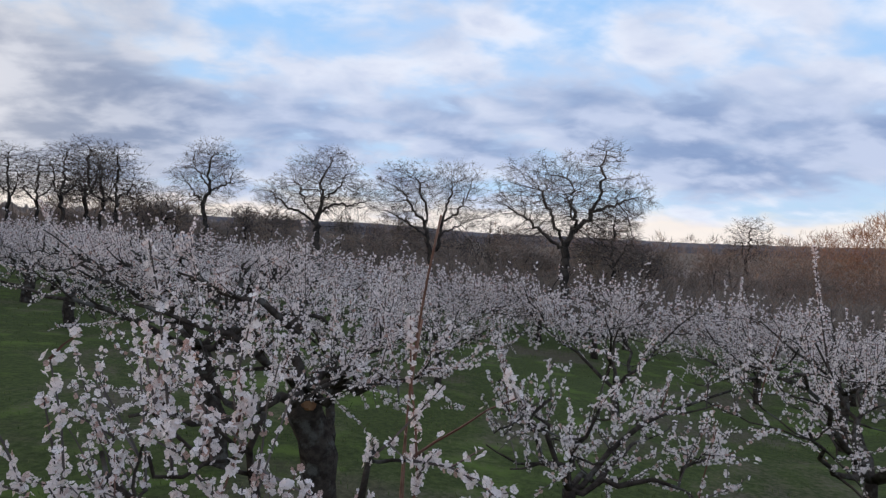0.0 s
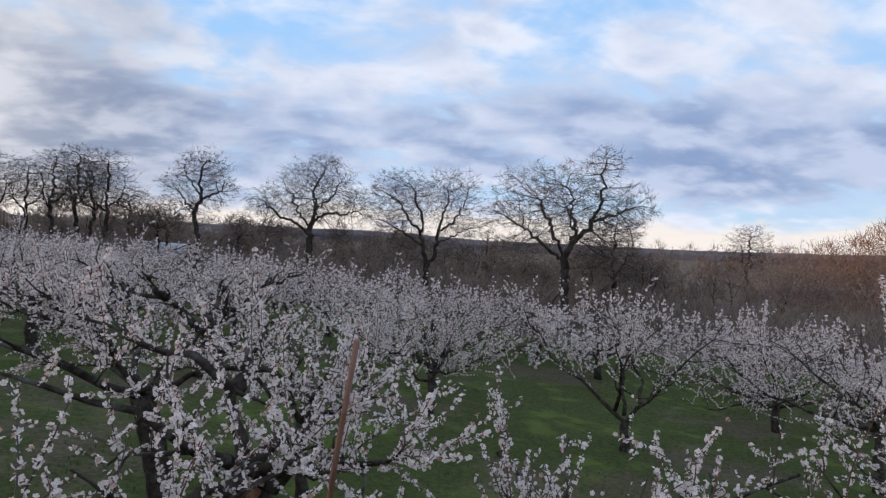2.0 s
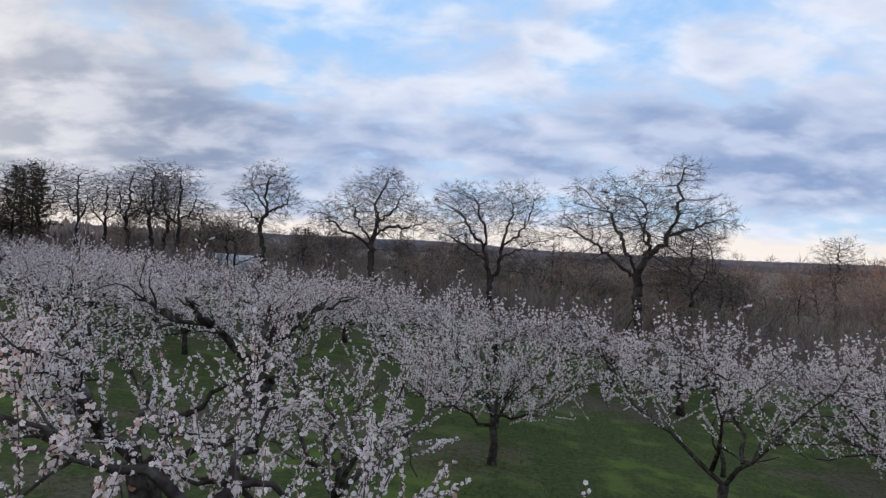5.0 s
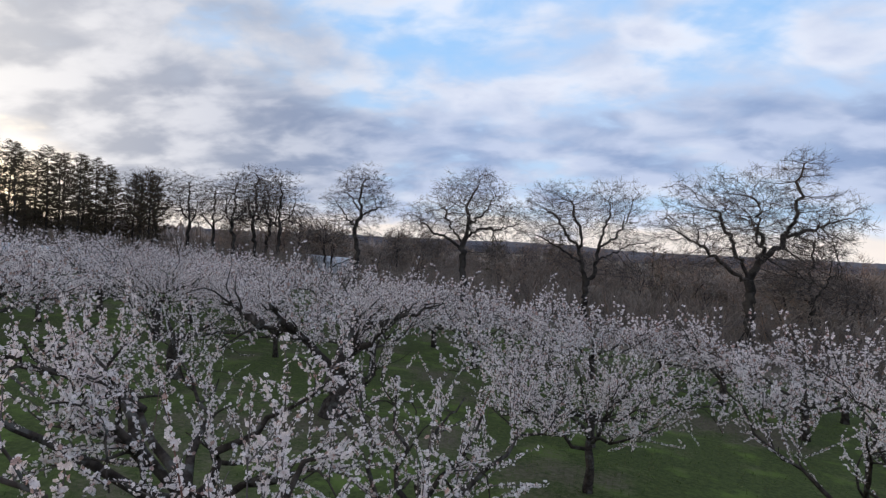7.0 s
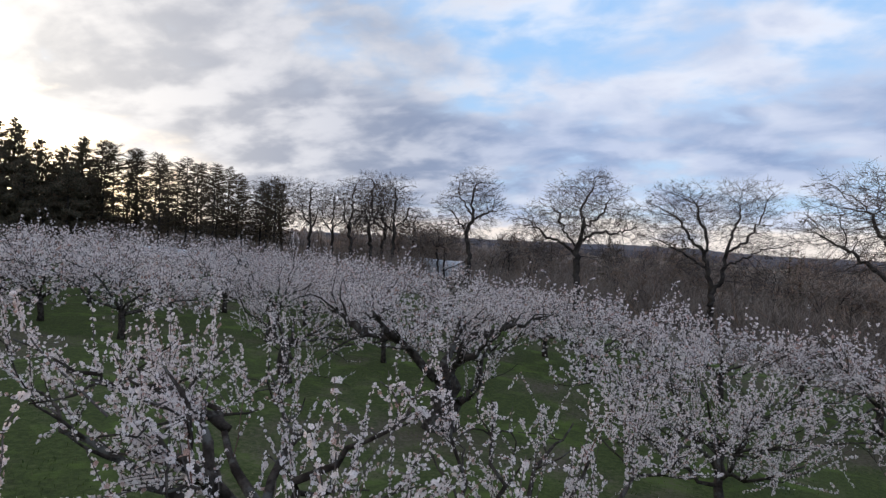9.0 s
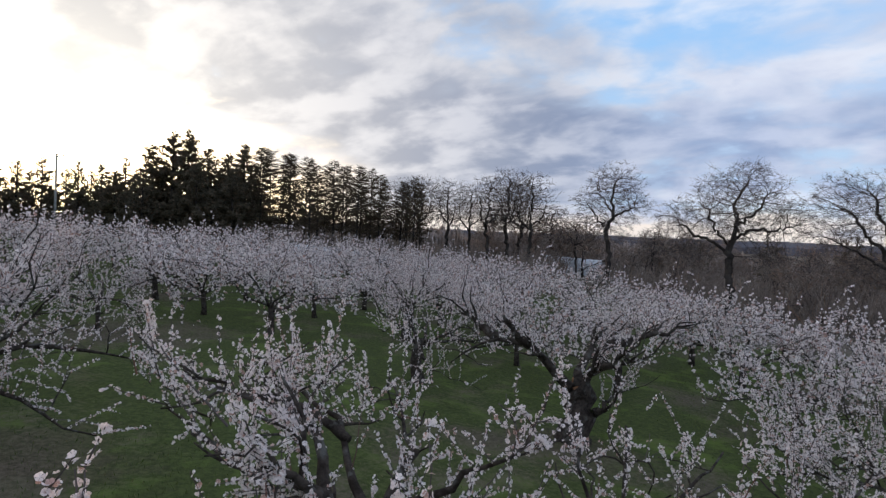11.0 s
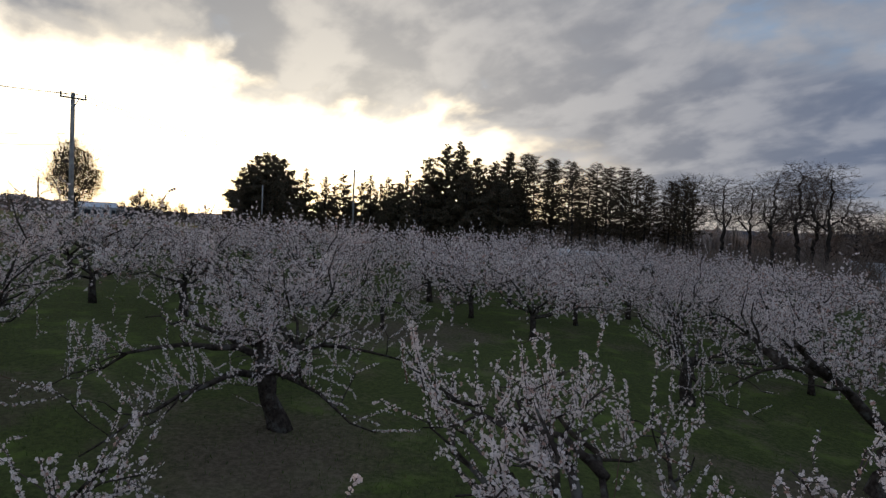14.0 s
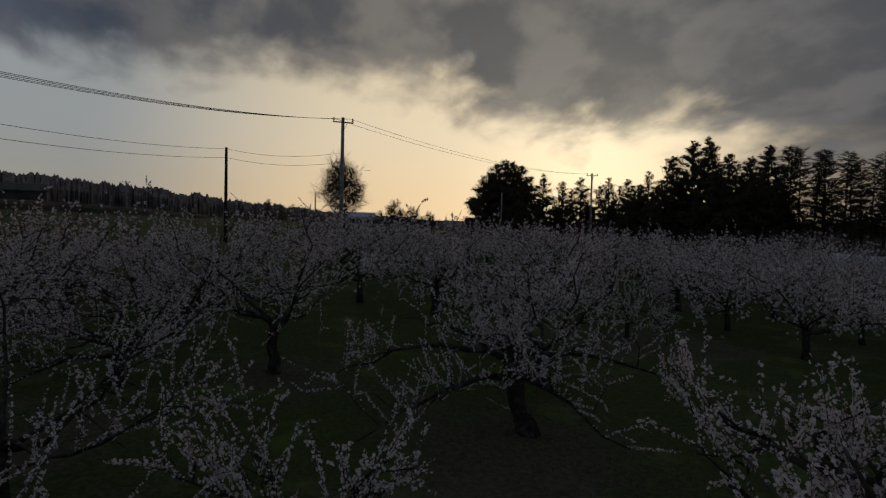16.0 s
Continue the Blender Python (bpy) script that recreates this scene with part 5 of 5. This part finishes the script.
farmhouse(89.3, 190, 92, 8.2, 6.5, 2.7, 1.3, "small white farmhouse with a pale metal roof")
farmhouse(87.3, 192, 84, 6.4, 5.0, 1.7, 0.7, "low dark outbuilding beside the farmhouse", M_DARK_WALL, M_DARK_WALL)
farmhouse(116.6, 135, 118, 12.0, 7.0, 3.2, 1.2, "long low dark farm building on the far bank", M_DARK_WALL, M_DARK_WALL)


def round_tree():
    """The broad tree beside the farmhouse, with thin new leaves."""
    rng = np.random.default_rng(301)
    root = bare_tree("leafing_tree", 300, 11.8, levels=4, trunk_r=0.30, spread=0.25, label="tall oval tree with thin brown new leaves", crooked=0.16, thick=0.9, first=0.10, n_main=10, twig_r=0.014)
    g = Geo()
    n = 15000
    bunch = rng.normal(size=(420, 3))
    bunch /= np.linalg.norm(bunch, axis=1)[:, None]
    bunch = bunch * (rng.random(420) ** 0.38)[:, None] * (3.6, 3.6, 5.0)
    bunch[:, :2] *= (1.0 - 0.10 * bunch[:, 2:] / 5.0)
    p = bunch[rng.integers(0, 420, n)] + rng.normal(size=(n, 3)) * 0.36 + (0, 0, 7.2)
    g.scatter(*PETALS, p, turns(rng, n, 0.075, 0.5))
    tagged(part("foliage", g, M_LEAF, root, "sparse brownish young leaves"), kind="stuff")
    x, y = spot(90.8, 105)
    root.matrix_basis = pose(x, y, float(ground_z(x, y)), 0, 0, 0) @ Matrix.Scale(0.92, 4)


round_tree()
row_c = bare_tree("bare_tree", 302, 4.6, levels=3, trunk_r=0.12, spread=0.5, label="small leafless tree beside the farm lane", first=0.2, twig_r=0.02)
at(row_c, 86.6, 118, 0, 1.0, EYE_END)
for yaw, dist, s in ((84.3, 125, 0.85), (82.8, 125, 0.7), (85.3, 122, 0.75)):
    x, y = spot(yaw, dist)
    ob = copy_thing(row_c, pose(x, y, float(ground_z(x, y)), 0, 0, yaw * 7))
    ob.scale = (s, s, s)
for k, (yaw, dist, deg) in enumerate(((97.3, 190, 2.2), (96.2, 195, 1.7), (95.2, 200, 1.8), (98.4, 190, 1.7), (94.2, 200, 1.5), (93.0, 205, 1.4), (99.5, 195, 1.3))):
    x, y = spot(yaw, dist)
    ob = conifer(320 + k, math.tan(radians(deg)) * dist + 4.2 - float(ground_z(x, y)), 2.4, "distant dark conifer beyond the field", 0.1, 0.4, 400)
    ob.matrix_basis = pose(x, y, float(ground_z(x, y)), 0, 0, k * 50)


def tunnel(yaw0, yaw1, dist, height, label):
    """A long low row under white film on hoops."""
    root = new("crop_tunnel")
    tagged(root, label, "tunnel")
    a, b = np.array(spot(yaw0, dist)), np.array(spot(yaw1, dist * 0.97))
    d = b - a
    n = np.array((-d[1], d[0])) / np.linalg.norm(d)
    rows, k = [], 9
    for u in np.linspace(0, 1, 24):
        c = a + d * u
        for th in np.linspace(0, math.pi, k):
            p = c + n * math.cos(th) * 1.3
            rows.append((p[0], p[1], float(ground_z(c[0], c[1])) + math.sin(th) * height - 0.05))
    g = Geo()
    i = np.arange(23)[:, None] * k + np.arange(k - 1)[None]
    g.add(rows, np.stack([i, i + 1, i + k + 1, i + k], -1).reshape(-1, 4))
    part("film", g, M_WHITE, root, "white plastic film")
    for u in np.linspace(0, 1, 8):
        c = a + d * u
        th = np.linspace(0, math.pi, 9)
        p = np.stack([c[0] + n[0] * np.cos(th) * 1.32, c[1] + n[1] * np.cos(th) * 1.32, float(ground_z(c[0], c[1])) + np.sin(th) * (height + 0.03)], 1)
        h = Geo()
        h.tube(p, np.full(9, 0.02), 4)
        part("hoop", h, M_METAL, root)
    return root


tunnel(50.0, 41.5, 78, 1.35, "long white plastic crop tunnel behind the orchard")
tunnel(27.5, 22.5, 96, 2.4, "white plastic crop tunnel half hidden by brush")


def marker():
    root = new("field_marker")
    tagged(root, "small orange marker on a stake in the field", "marker")
    x, y = spot(97.9, 62)
    root.matrix_basis = pose(x, y, float(ground_z(x, y)), 0, 0, 98)
    g = Geo()
    g.tube([(0, 0, -0.1), (0, 0, 0.9)], (0.025, 0.02), 6)
    part("stake", g, M_FAR_BARK, root)
    part("panel", box(Geo(), (-0.22, -0.03, 0.5), (0.22, 0.0, 0.95)), M_ORANGE, root, "orange plastic panel")


marker()


def bare_shoot(points, r, label):
    g = Geo()
    L = smooth_line(points, 10)
    g.tube(L, np.linspace(r, r * 0.55, 10), 7, 0.04, np.random.default_rng(4))
    return tagged(new("bare_shoot", g.mesh("bare_shoot", M_SHOOT, True)), label, "branch")


bare_shoot([(-0.12, 2.85, 1.2), (-0.13, 2.68, 2.4), (-0.10, 2.52, 2.8), (-0.05, 2.33, 3.15), (-0.01, 2.28, 3.34)], 0.008, "tall bare red-brown shoot rising from the plum tree")
bare_shoot([(-0.15, 2.75, 1.2), (-0.13, 2.66, 2.4), (-0.10, 2.62, 2.75), (-0.07, 2.58, 2.92)], 0.0075, "short sawn red-brown shoot rising from the plum tree")
